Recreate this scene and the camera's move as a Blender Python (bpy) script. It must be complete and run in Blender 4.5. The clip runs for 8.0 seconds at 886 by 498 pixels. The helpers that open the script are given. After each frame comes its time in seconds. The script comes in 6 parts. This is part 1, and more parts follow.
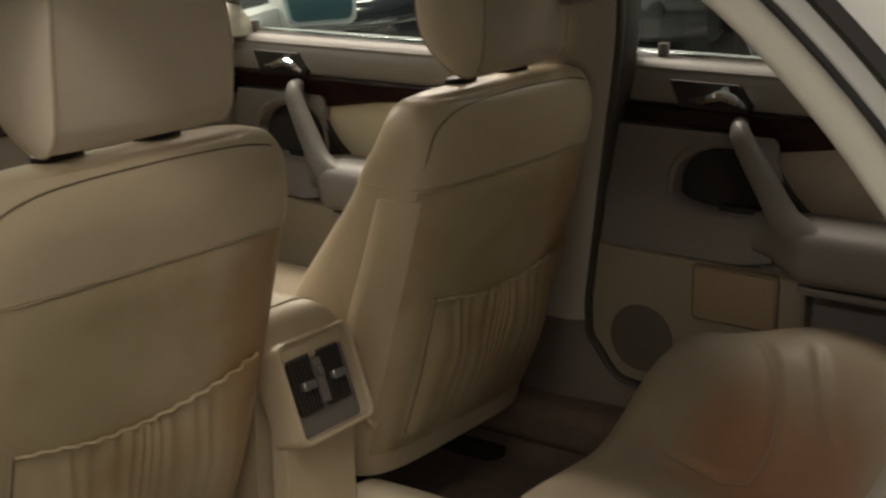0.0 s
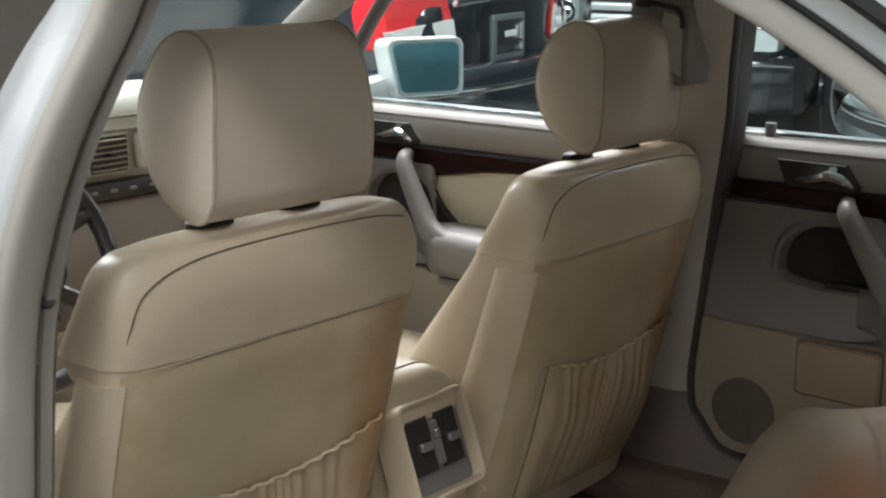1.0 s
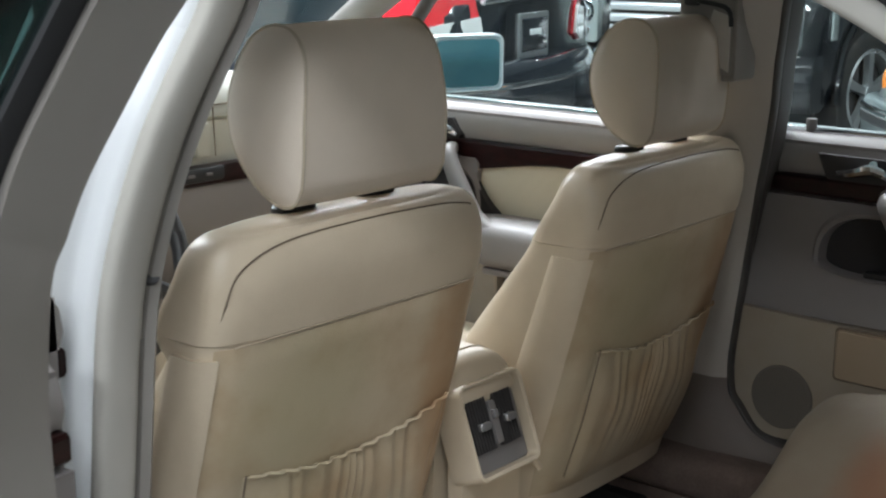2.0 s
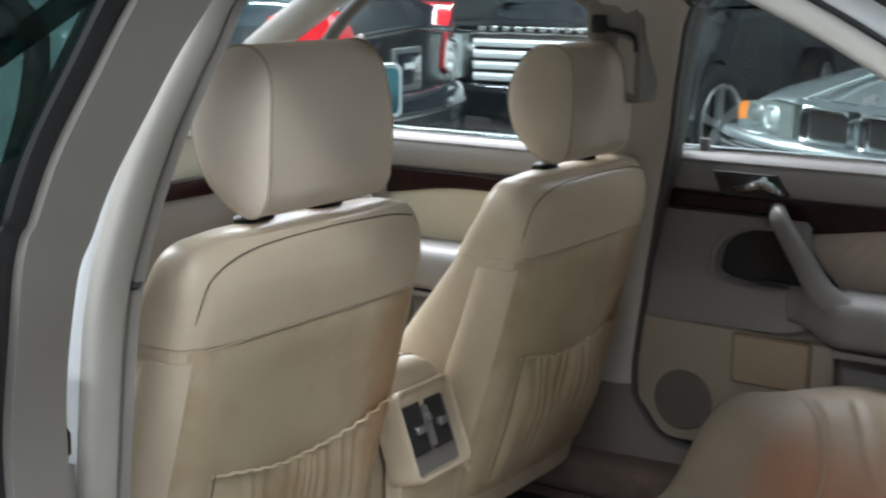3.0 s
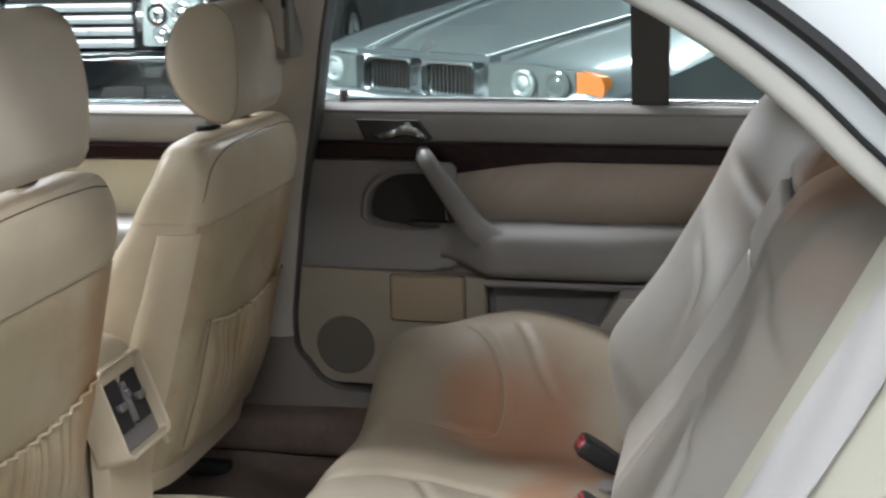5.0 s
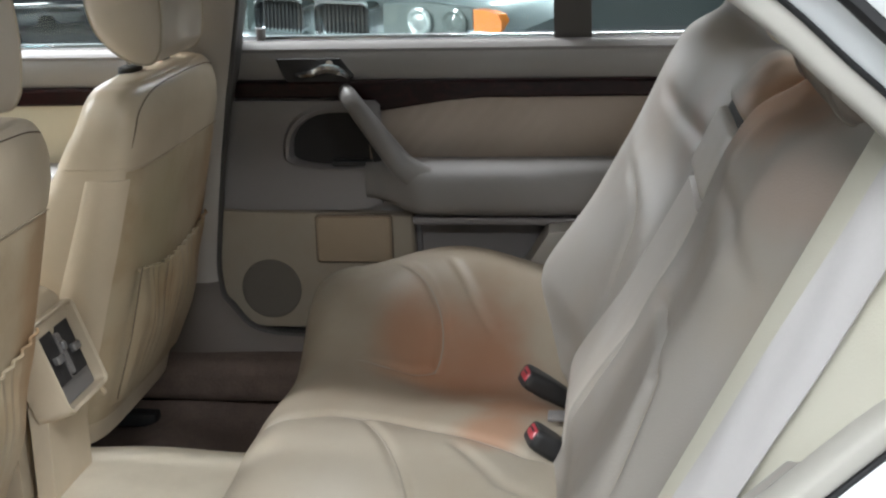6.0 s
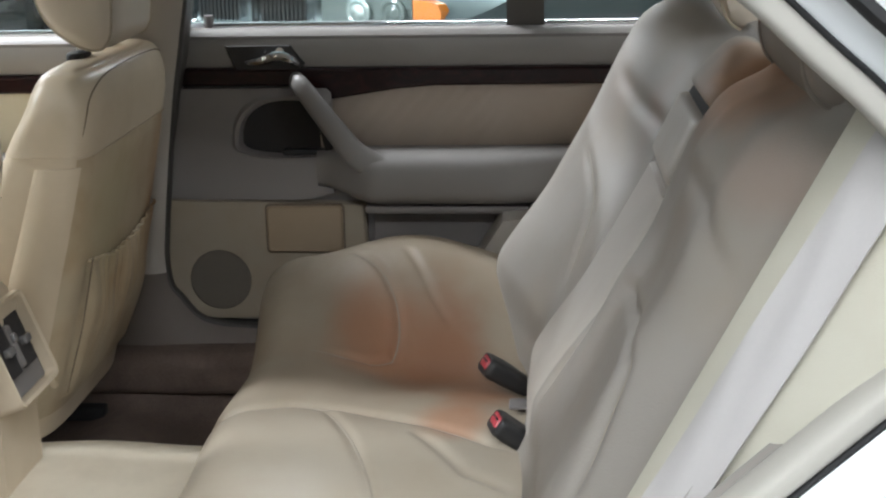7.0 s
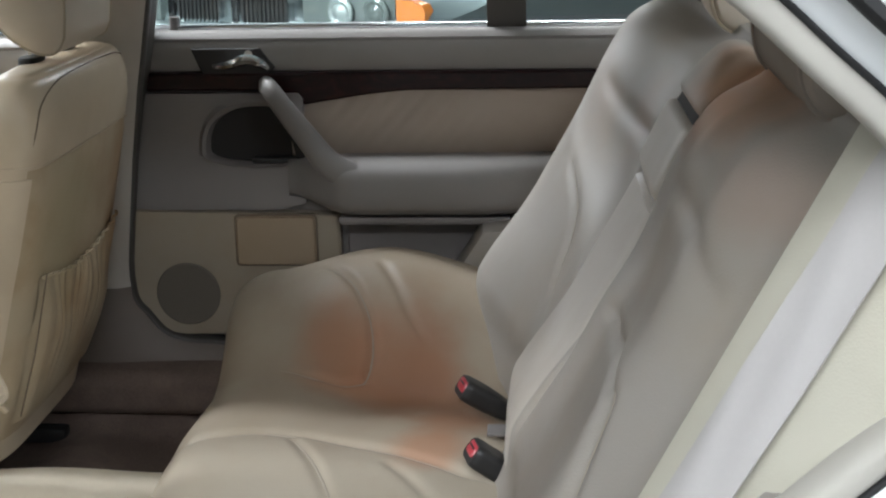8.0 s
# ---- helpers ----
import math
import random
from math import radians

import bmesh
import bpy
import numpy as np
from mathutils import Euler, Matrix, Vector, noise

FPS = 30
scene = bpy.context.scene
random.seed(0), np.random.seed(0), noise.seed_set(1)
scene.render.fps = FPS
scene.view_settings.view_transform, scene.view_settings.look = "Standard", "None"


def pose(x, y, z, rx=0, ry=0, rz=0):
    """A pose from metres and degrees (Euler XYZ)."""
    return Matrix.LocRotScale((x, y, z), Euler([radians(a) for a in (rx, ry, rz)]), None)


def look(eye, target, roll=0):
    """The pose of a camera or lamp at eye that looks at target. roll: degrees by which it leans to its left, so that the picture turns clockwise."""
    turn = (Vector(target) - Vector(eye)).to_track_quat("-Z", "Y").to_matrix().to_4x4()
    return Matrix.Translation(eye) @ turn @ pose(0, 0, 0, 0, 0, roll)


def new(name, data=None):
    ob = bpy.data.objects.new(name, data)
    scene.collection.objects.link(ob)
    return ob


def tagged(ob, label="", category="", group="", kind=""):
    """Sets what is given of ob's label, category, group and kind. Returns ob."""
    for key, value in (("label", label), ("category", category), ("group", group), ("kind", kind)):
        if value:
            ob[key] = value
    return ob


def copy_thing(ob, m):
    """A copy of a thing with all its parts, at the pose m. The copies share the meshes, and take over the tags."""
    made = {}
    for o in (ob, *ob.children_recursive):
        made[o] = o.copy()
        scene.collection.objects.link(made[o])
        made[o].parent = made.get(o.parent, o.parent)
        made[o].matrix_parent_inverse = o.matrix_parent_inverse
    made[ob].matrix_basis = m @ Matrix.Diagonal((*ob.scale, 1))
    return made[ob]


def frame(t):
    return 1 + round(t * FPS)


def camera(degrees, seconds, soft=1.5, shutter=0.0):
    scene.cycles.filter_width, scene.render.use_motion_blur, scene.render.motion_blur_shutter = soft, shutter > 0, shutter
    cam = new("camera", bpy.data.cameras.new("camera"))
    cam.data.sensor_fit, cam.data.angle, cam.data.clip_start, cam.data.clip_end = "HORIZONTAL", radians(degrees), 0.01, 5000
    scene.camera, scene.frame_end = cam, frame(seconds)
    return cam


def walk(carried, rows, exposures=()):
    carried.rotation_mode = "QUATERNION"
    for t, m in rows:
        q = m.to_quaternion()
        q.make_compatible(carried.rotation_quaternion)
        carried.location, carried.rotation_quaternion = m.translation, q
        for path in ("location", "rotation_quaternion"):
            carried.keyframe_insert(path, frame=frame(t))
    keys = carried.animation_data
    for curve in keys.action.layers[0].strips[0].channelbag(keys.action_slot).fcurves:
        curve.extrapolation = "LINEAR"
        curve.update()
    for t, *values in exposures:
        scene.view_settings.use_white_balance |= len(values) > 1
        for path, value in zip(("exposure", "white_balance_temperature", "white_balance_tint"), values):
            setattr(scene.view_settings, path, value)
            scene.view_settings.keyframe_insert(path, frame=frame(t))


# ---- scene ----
cam = camera(36.0, 8.0, soft=2.2, shutter=0.4)
PATH = [
    (0, (-1.362, -1.176, 1.326), (0.305, 0.067, 0.744), -0.9),
    (0.5, (-1.422, -1.163, 1.334), (0.203, 0.129, 0.824), -0.6),
    (1, (-1.463, -1.161, 1.356), (0.193, 0.212, 0.859), -0.1),
    (1.5, (-1.511, -1.141, 1.343), (0.173, 0.258, 0.864), -0.3),
    (1.7, (-1.536, -1.150, 1.358), (0.029, 0.160, 0.881), 0.3),
    (2.8, (-1.735, -1.140, 1.342), (0.009, 0.132, 0.905), 0.3),
    (3, (-1.765, -1.113, 1.337), (0.097, 0.110, 0.891), 0.6),
    (3.5, (-1.849, -1.045, 1.341), (0.113, 0.023, 0.878), 0.5),
    (4, (-1.866, -1.016, 1.338), (0.161, -0.094, 0.864), -0.5),
    (4.5, (-1.869, -0.957, 1.340), (0.127, -0.293, 0.885), -0.9),
    (5, (-1.895, -0.874, 1.337), (0.092, -0.420, 0.862), -1.0),
    (6.5, (-1.900, -0.740, 1.317), (-0.042, -0.541, 0.776), -1.6),
    (7, (-1.888, -0.717, 1.311), (-0.033, -0.575, 0.780), -1.1),
    (7.5, (-1.867, -0.711, 1.317), (-0.009, -0.615, 0.791), -0.7),
    (8, (-1.759, -0.734, 1.301), (0.094, -0.604, 0.769), -1.1),
]
EXPOSURE = [(0.0, -1.27, 8600, 13), (0.5, -0.8, 7500, 12), (1.0, -0.48, 6600, 11), (1.7, -0.32, 6250, 10), (3.0, -0.15, 6150, 10), (4.5, -0.05, 6250, 10), (6.5, 0.05, 6350, 10), (8.0, -0.02, 6300, 10)]
walk(cam, [(t, look(e, g, r)) for t, e, g, r in PATH], EXPOSURE)

# ---------------------------------------------------------------- light
def make_world():
    w = bpy.data.worlds.new("hall_world")
    scene.world = w
    w.use_nodes = True
    w.node_tree.nodes["Background"].inputs[0].default_value = (0.5, 0.56, 0.6, 1)
    w.node_tree.nodes["Background"].inputs[1].default_value = 0.12


make_world()


def tube_lamp(x, y, z, length, power, along_y=True, color=(0.95, 0.98, 1.0)):
    d = bpy.data.lights.new("unseen_tube_light", "AREA")
    d.shape, d.size, d.size_y = "RECTANGLE", (0.60 if along_y else length), (length if along_y else 0.60)
    d.energy, d.color = power, color
    o = new("unseen_tube_light", d)
    o.location = (x, y, z)
    return o


# added lamps, none in view: places and powers chosen to brighten seats and cars
LAMPS = [(-4.8, -4.4, 175), (-4.8, -0.6, 165), (-4.8, 2.6, 75), (-2.3, -1.6, 108), (-2.3, 1.2, 45), (0.2, 4.8, 490), (2.4, -4.4, 60), (1.7, 2.2, 350), (5.4, -1.0, 250), (5.8, 4.4, 460)]
LAMP_Z = 3.55
for lx, ly, lp in LAMPS:
    tube_lamp(lx, ly, LAMP_Z - 0.09, 2.4, lp)


# ---------------------------------------------------------------- materials
def mat_base(name):
    m = bpy.data.materials.new(name)
    m.use_nodes = True
    nt = m.node_tree
    return m, nt, nt.nodes["Principled BSDF"]


def ramp(nt, fac, stops):
    r = nt.nodes.new("ShaderNodeValToRGB")
    el = r.color_ramp.elements
    while len(el) > 1:
        el.remove(el[-1])
    el[0].position, el[0].color = stops[0][0], (*stops[0][1], 1)
    for p, c in stops[1:]:
        e = el.new(p)
        e.color = (*c, 1)
    nt.links.new(fac, r.inputs[0])
    return r.outputs[0]


def noise_tex(nt, scale, detail=4, rough=0.55, vec=None, dist=0.0):
    n = nt.nodes.new("ShaderNodeTexNoise")
    n.inputs["Scale"].default_value, n.inputs["Detail"].default_value = scale, detail
    n.inputs["Roughness"].default_value, n.inputs["Distortion"].default_value = rough, dist
    if vec is None:
        vec = obj_coord(nt)
    nt.links.new(vec, n.inputs["Vector"])
    return n.outputs[0]


def obj_coord(nt):
    g = nt.nodes.get("place") or nt.nodes.new("ShaderNodeTexCoord")
    g.name = "place"
    return g.outputs["Object"]


def math_node(nt, op, a, b=None, clamp=False):
    n = nt.nodes.new("ShaderNodeMath")
    n.operation, n.use_clamp = op, clamp
    for i, v in enumerate((a, b)):
        if v is None:
            continue
        if isinstance(v, (int, float)):
            n.inputs[i].default_value = v
        else:
            nt.links.new(v, n.inputs[i])
    return n.outputs[0]


def mix(nt, fac, a, b):
    n = nt.nodes.new("ShaderNodeMix")
    n.data_type = "RGBA"
    for i, v in ((0, fac), (6, a), (7, b)):
        if isinstance(v, tuple):
            n.inputs[i].default_value = (*v, 1)
        elif isinstance(v, (int, float)):
            n.inputs[i].default_value = v
        else:
            nt.links.new(v, n.inputs[i])
    return n.outputs[2]


def bump(nt, bsdf, height, strength, dist=0.001):
    b = nt.nodes.new("ShaderNodeBump")
    b.inputs["Strength"].default_value, b.inputs["Distance"].default_value = strength, dist
    nt.links.new(height, b.inputs["Height"])
    nt.links.new(b.outputs[0], bsdf.inputs["Normal"])


def blob(nt, centre, radius, wobble=0.35, freq=9.0):
    """A soft spot of its own shape round a point of the thing, 1 inside and 0 outside."""
    v = nt.nodes.new("ShaderNodeVectorMath")
    v.operation = "SUBTRACT"
    nt.links.new(obj_coord(nt), v.inputs[0])
    v.inputs[1].default_value = centre
    s = nt.nodes.new("ShaderNodeVectorMath")
    s.operation = "DIVIDE"
    nt.links.new(v.outputs[0], s.inputs[0])
    s.inputs[1].default_value = radius
    ln = nt.nodes.new("ShaderNodeVectorMath")
    ln.operation = "LENGTH"
    nt.links.new(s.outputs[0], ln.inputs[0])
    d = math_node(nt, "ADD", ln.outputs["Value"], math_node(nt, "MULTIPLY", math_node(nt, "SUBTRACT", noise_tex(nt, freq, 3), 0.5), wobble * 2))
    r = nt.nodes.new("ShaderNodeMapRange")
    r.interpolation_type = "SMOOTHSTEP"
    r.inputs["From Min"].default_value, r.inputs["From Max"].default_value = 1.15, 0.25
    nt.links.new(d, r.inputs["Value"])
    return r.outputs["Result"]


def leather(name, col, stains=(), rough=0.42, dirt=0.25, dirt_col=(0.30, 0.22, 0.13)):
    m, nt, b = mat_base(name)
    big = noise_tex(nt, 5.5, 5, 0.6)
    c = mix(nt, math_node(nt, "MULTIPLY", ramp(nt, big, [(0.42, (0, 0, 0)), (0.72, (1, 1, 1))]), dirt), col, dirt_col)
    fine = noise_tex(nt, 60, 3)
    c = mix(nt, math_node(nt, "MULTIPLY", fine, 0.10), c, tuple(x * 0.72 for x in col))
    for centre, radius, scol, amount in stains:
        c = mix(nt, math_node(nt, "MULTIPLY", blob(nt, centre, radius), amount), c, scol)
    nt.links.new(c, b.inputs["Base Color"])
    rr = nt.nodes.new("ShaderNodeMapRange")
    rr.inputs["To Min"].default_value, rr.inputs["To Max"].default_value = rough - 0.06, rough + 0.12
    nt.links.new(big, rr.inputs["Value"])
    nt.links.new(rr.outputs[0], b.inputs["Roughness"])
    vo = nt.nodes.new("ShaderNodeTexVoronoi")
    vo.inputs["Scale"].default_value = 420
    nt.links.new(obj_coord(nt), vo.inputs["Vector"])
    h = math_node(nt, "ADD", math_node(nt, "MULTIPLY", vo.outputs["Distance"], 0.35), math_node(nt, "MULTIPLY", noise_tex(nt, 11, 2), 2.6))
    bump(nt, b, h, 0.22, 0.0022)
    return m


def plain(name, col, rough=0.5, metal=0.0, var=0.12, scale=30, bumps=0.15, coat=0.0, bdist=0.0006):
    m, nt, b = mat_base(name)
    f = noise_tex(nt, scale, 4)
    g = noise_tex(nt, scale * 0.12, 3)
    c = mix(nt, math_node(nt, "MULTIPLY", f, var * 2), col, tuple(x * 0.6 for x in col))
    c = mix(nt, math_node(nt, "MULTIPLY", g, var), c, tuple(min(1, x * 1.35 + 0.01) for x in col))
    nt.links.new(c, b.inputs["Base Color"])
    b.inputs["Metallic"].default_value = metal
    r = nt.nodes.new("ShaderNodeMapRange")
    r.inputs["To Min"].default_value, r.inputs["To Max"].default_value = max(0.02, rough - 0.08), min(1, rough + 0.08)
    nt.links.new(g, r.inputs["Value"])
    nt.links.new(r.outputs[0], b.inputs["Roughness"])
    if coat:
        b.inputs["Coat Weight"].default_value, b.inputs["Coat Roughness"].default_value = coat, 0.04
    if bumps:
        bump(nt, b, noise_tex(nt, scale * 6, 3), bumps, bdist)
    return m


def carpet(name, col):
    m, nt, b = mat_base(name)
    f = noise_tex(nt, 220, 3, 0.7)
    g = noise_tex(nt, 7, 5, 0.65)
    c = mix(nt, f, tuple(x * 0.55 for x in col), tuple(x * 1.4 for x in col))
    c = mix(nt, ramp(nt, g, [(0.45, (0, 0, 0)), (0.75, (0.6, 0.6, 0.6))]), c, tuple(x * 1.9 for x in col))
    nt.links.new(c, b.inputs["Base Color"])
    b.inputs["Roughness"].default_value = 0.95
    bump(nt, b, f, 0.7, 0.004)
    return m


def burl(name):
    m, nt, b = mat_base(name)
    mp = nt.nodes.new("ShaderNodeMapping")
    mp.inputs["Scale"].default_value = (1, 0.35, 1)
    nt.links.new(obj_coord(nt), mp.inputs[0])
    f = noise_tex(nt, 34, 6, 0.7, mp.outputs[0], 2.2)
    c = ramp(nt, f, [(0.30, (0.006, 0.002, 0.002)), (0.55, (0.018, 0.0045, 0.0045)), (0.75, (0.045, 0.011, 0.009))])
    nt.links.new(c, b.inputs["Base Color"])
    b.inputs["Roughness"].default_value = 0.35
    b.inputs["Specular IOR Level"].default_value = 0.25
    b.inputs["Coat Weight"].default_value, b.inputs["Coat Roughness"].default_value = 0.18, 0.05
    return m


def glass_mat(name, tint=(0.9, 0.96, 0.95)):
    m, nt, b = mat_base(name)
    out = nt.nodes["Material Output"]
    t = nt.nodes.new("ShaderNodeBsdfTransparent")
    t.inputs[0].default_value = (*tint, 1)
    g = nt.nodes.new("ShaderNodeBsdfGlossy")
    g.inputs["Roughness"].default_value = 0.01
    f = nt.nodes.new("ShaderNodeLayerWeight")
    f.inputs["Blend"].default_value = 0.5
    gloss = math_node(nt, "ADD", math_node(nt, "MULTIPLY", math_node(nt, "POWER", f.outputs["Facing"], 5.0), 0.45), 0.03)
    mx = nt.nodes.new("ShaderNodeMixShader")
    nt.links.new(gloss, mx.inputs[0])
    nt.links.new(t.outputs[0], mx.inputs[1])
    nt.links.new(g.outputs[0], mx.inputs[2])
    nt.links.new(mx.outputs[0], out.inputs["Surface"])
    nt.nodes.remove(b)
    return m


def emitter(name, col, strength):
    m, nt, b = mat_base(name)
    b.inputs["Base Color"].default_value = (0.9, 0.9, 0.9, 1)
    b.inputs["Emission Color"].default_value = (*col, 1)
    b.inputs["Emission Strength"].default_value = strength
    return m


CREAM = (0.605, 0.508, 0.376)
RUST = (0.36, 0.15, 0.07)
BROWN = (0.29, 0.125, 0.06)
M_SEAT = leather("cream_leather", CREAM, rough=0.34)
M_SEATBACK = leather("worn_cream_leather", (0.50, 0.415, 0.290), dirt=0.75, dirt_col=(0.33, 0.205, 0.10), stains=(
    ((0.19, -0.26, 0.42), (0.085, 0.3, 0.30), (0.36, 0.195, 0.085), 0.6), ((-0.10, -0.26, 0.50), (0.15, 0.3, 0.16), (0.37, 0.33, 0.195), 0.5)))
M_HEAD = leather("headrest_leather", (0.66, 0.575, 0.475), rough=0.34, dirt=0.12)
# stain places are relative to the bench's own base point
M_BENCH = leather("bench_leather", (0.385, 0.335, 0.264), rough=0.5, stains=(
    # broad haze: brownish tinge plus painted shade on the cushion's far half
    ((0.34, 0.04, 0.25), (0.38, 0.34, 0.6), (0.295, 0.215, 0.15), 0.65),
    ((0.36, 0.090, 0.25), (0.13, 0.085, 0.5), RUST, 0.65), ((0.31, -0.045, 0.25), (0.18, 0.10, 0.5), BROWN, 0.85),
    ((0.17, -0.115, 0.22), (0.13, 0.075, 0.5), BROWN, 0.75), ((0.02, -0.085, 0.2), (0.09, 0.075, 0.5), RUST, 0.6),
    ((0.33, 0.03, 0.25), (0.14, 0.06, 0.5), RUST, 0.45)))
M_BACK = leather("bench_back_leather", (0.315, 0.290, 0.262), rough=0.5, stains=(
    ((-0.15, -0.50, 0.755), (0.26, 0.16, 0.085), (0.60, 0.34, 0.20), 0.8), ((0.46, -0.40, 0.62), (0.10, 0.09, 0.10), RUST, 0.2),
    ((-0.46, -0.46, 0.70), (0.10, 0.10, 0.06), RUST, 0.2), ((0.30, -0.44, 0.60), (0.06, 0.08, 0.12), RUST, 0.22)))
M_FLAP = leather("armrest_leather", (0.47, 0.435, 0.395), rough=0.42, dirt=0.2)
# headrest leather darkened to taupe: the roof's shade is in the colour
M_HEAD_SHADED = leather("shaded_headrest_leather", (0.30, 0.262, 0.232), rough=0.45, dirt=0.2)
M_TAUPE = plain("taupe_door_vinyl", (0.22, 0.20, 0.194), 0.5, var=0.08, scale=40, bumps=0.25)
M_TAUPE_LIGHT = plain("light_taupe_vinyl", (0.285, 0.264, 0.25), 0.5, var=0.08, scale=40, bumps=0.25)
M_ARM = plain("armrest_vinyl", (0.20, 0.185, 0.176), 0.48, var=0.08, scale=40, bumps=0.25)
M_PANEL = leather("cream_vinyl", (0.35, 0.30, 0.235), rough=0.55, dirt=0.4)
M_LID = leather("tan_lid_vinyl", (0.36, 0.275, 0.19), rough=0.5, dirt=0.4)
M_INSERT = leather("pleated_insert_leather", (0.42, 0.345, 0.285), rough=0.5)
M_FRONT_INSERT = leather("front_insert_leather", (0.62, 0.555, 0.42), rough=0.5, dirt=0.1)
M_BEZEL = plain("dark_bezel", (0.030, 0.027, 0.026), 0.6, var=0.1)
M_CLEAR = plain("clear_lens", (0.72, 0.72, 0.70), 0.15, var=0.35, scale=40, bumps=0.4, bdist=0.003, coat=1.0)
M_WOOD = burl("burl_wood")
M_BLACK = plain("black_plastic", (0.02, 0.02, 0.021), 0.45, var=0.1)
M_RUBBER = plain("black_rubber", (0.015, 0.015, 0.016), 0.7, var=0.1)
M_DARK = plain("dark_recess_felt", (0.03, 0.027, 0.027), 0.85, var=0.2, scale=80)
M_CHROME = plain("chrome", (0.82, 0.83, 0.85), 0.1, 1.0, var=0.03, bumps=0)
M_CARPET = carpet("brown_carpet", (0.155, 0.112, 0.092))
M_WHITE = plain("white_car_paint", (0.84, 0.86, 0.87), 0.3, var=0.02, bumps=0, coat=0.7)
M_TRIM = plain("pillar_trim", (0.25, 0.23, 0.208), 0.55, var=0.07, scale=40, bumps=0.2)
# same trim as M_TRIM, colour lightened where little light reaches the far pillar
M_TRIM_LIGHTENED = plain("lightened_pillar_trim", (0.50, 0.46, 0.415), 0.5, var=0.08, scale=40, bumps=0.25)
M_SEAL = plain("cream_seal", (0.44, 0.42, 0.375), 0.65, var=0.08)
M_LINING = plain("roof_lining", (0.42, 0.40, 0.37), 0.95, var=0.1, scale=120, bumps=0.5)
M_GLASS = glass_mat("clear_glass")
M_TINT = glass_mat("tinted_glass", (0.42, 0.66, 0.67))
M_DOORGLASS = glass_mat("dark_tinted_glass", (0.20, 0.29, 0.28))
M_MIRROR = plain("mirror", (0.34, 0.72, 0.86), 0.03, 1.0, var=0.0, bumps=0)
M_RED = plain("red_button", (0.42, 0.045, 0.06), 0.35, var=0.05)
M_BELT = plain("belt_webbing", (0.46, 0.44, 0.43), 0.8, var=0.08, scale=200, bumps=0.5)
M_VENTGREY = plain("grey_vent_plastic", (0.20, 0.185, 0.18), 0.45, var=0.08)
M_THREAD = plain("tan_thread", (0.43, 0.35, 0.25), 0.8)
M_FRAME = plain("window_frame_plastic", (0.075, 0.069, 0.064), 0.5, var=0.1)
M_SPK = plain("speaker_cloth", (0.20, 0.175, 0.145), 0.8, var=0.2, scale=260, bumps=0.9, bdist=0.002)
M_SIDE = leather("side_trim_vinyl", (0.50, 0.48, 0.40), rough=0.5, dirt=0.15)
M_SLAT = plain("dark_vent_slat", (0.05, 0.046, 0.045), 0.4, var=0.1)
M_TAB = plain("pale_vent_tab", (0.34, 0.33, 0.33), 0.25, 0.6, var=0.1)
M_KICK = plain("brown_kick_trim", (0.175, 0.143, 0.122), 0.6, var=0.15, scale=25, bumps=0.3)
# darker than the leather: for seams, and for shade painted into creases
M_CREASE = plain("leather_crease", (0.33, 0.29, 0.24), 0.8)
M_STITCH = plain("seam_thread", (0.16, 0.12, 0.085), 0.8)
M_CLOTH = leather("pale_tunnel_leather", (0.76, 0.68, 0.55), rough=0.5, dirt=0.3)
M_PIPE = leather("piping_leather", (0.46, 0.39, 0.29))


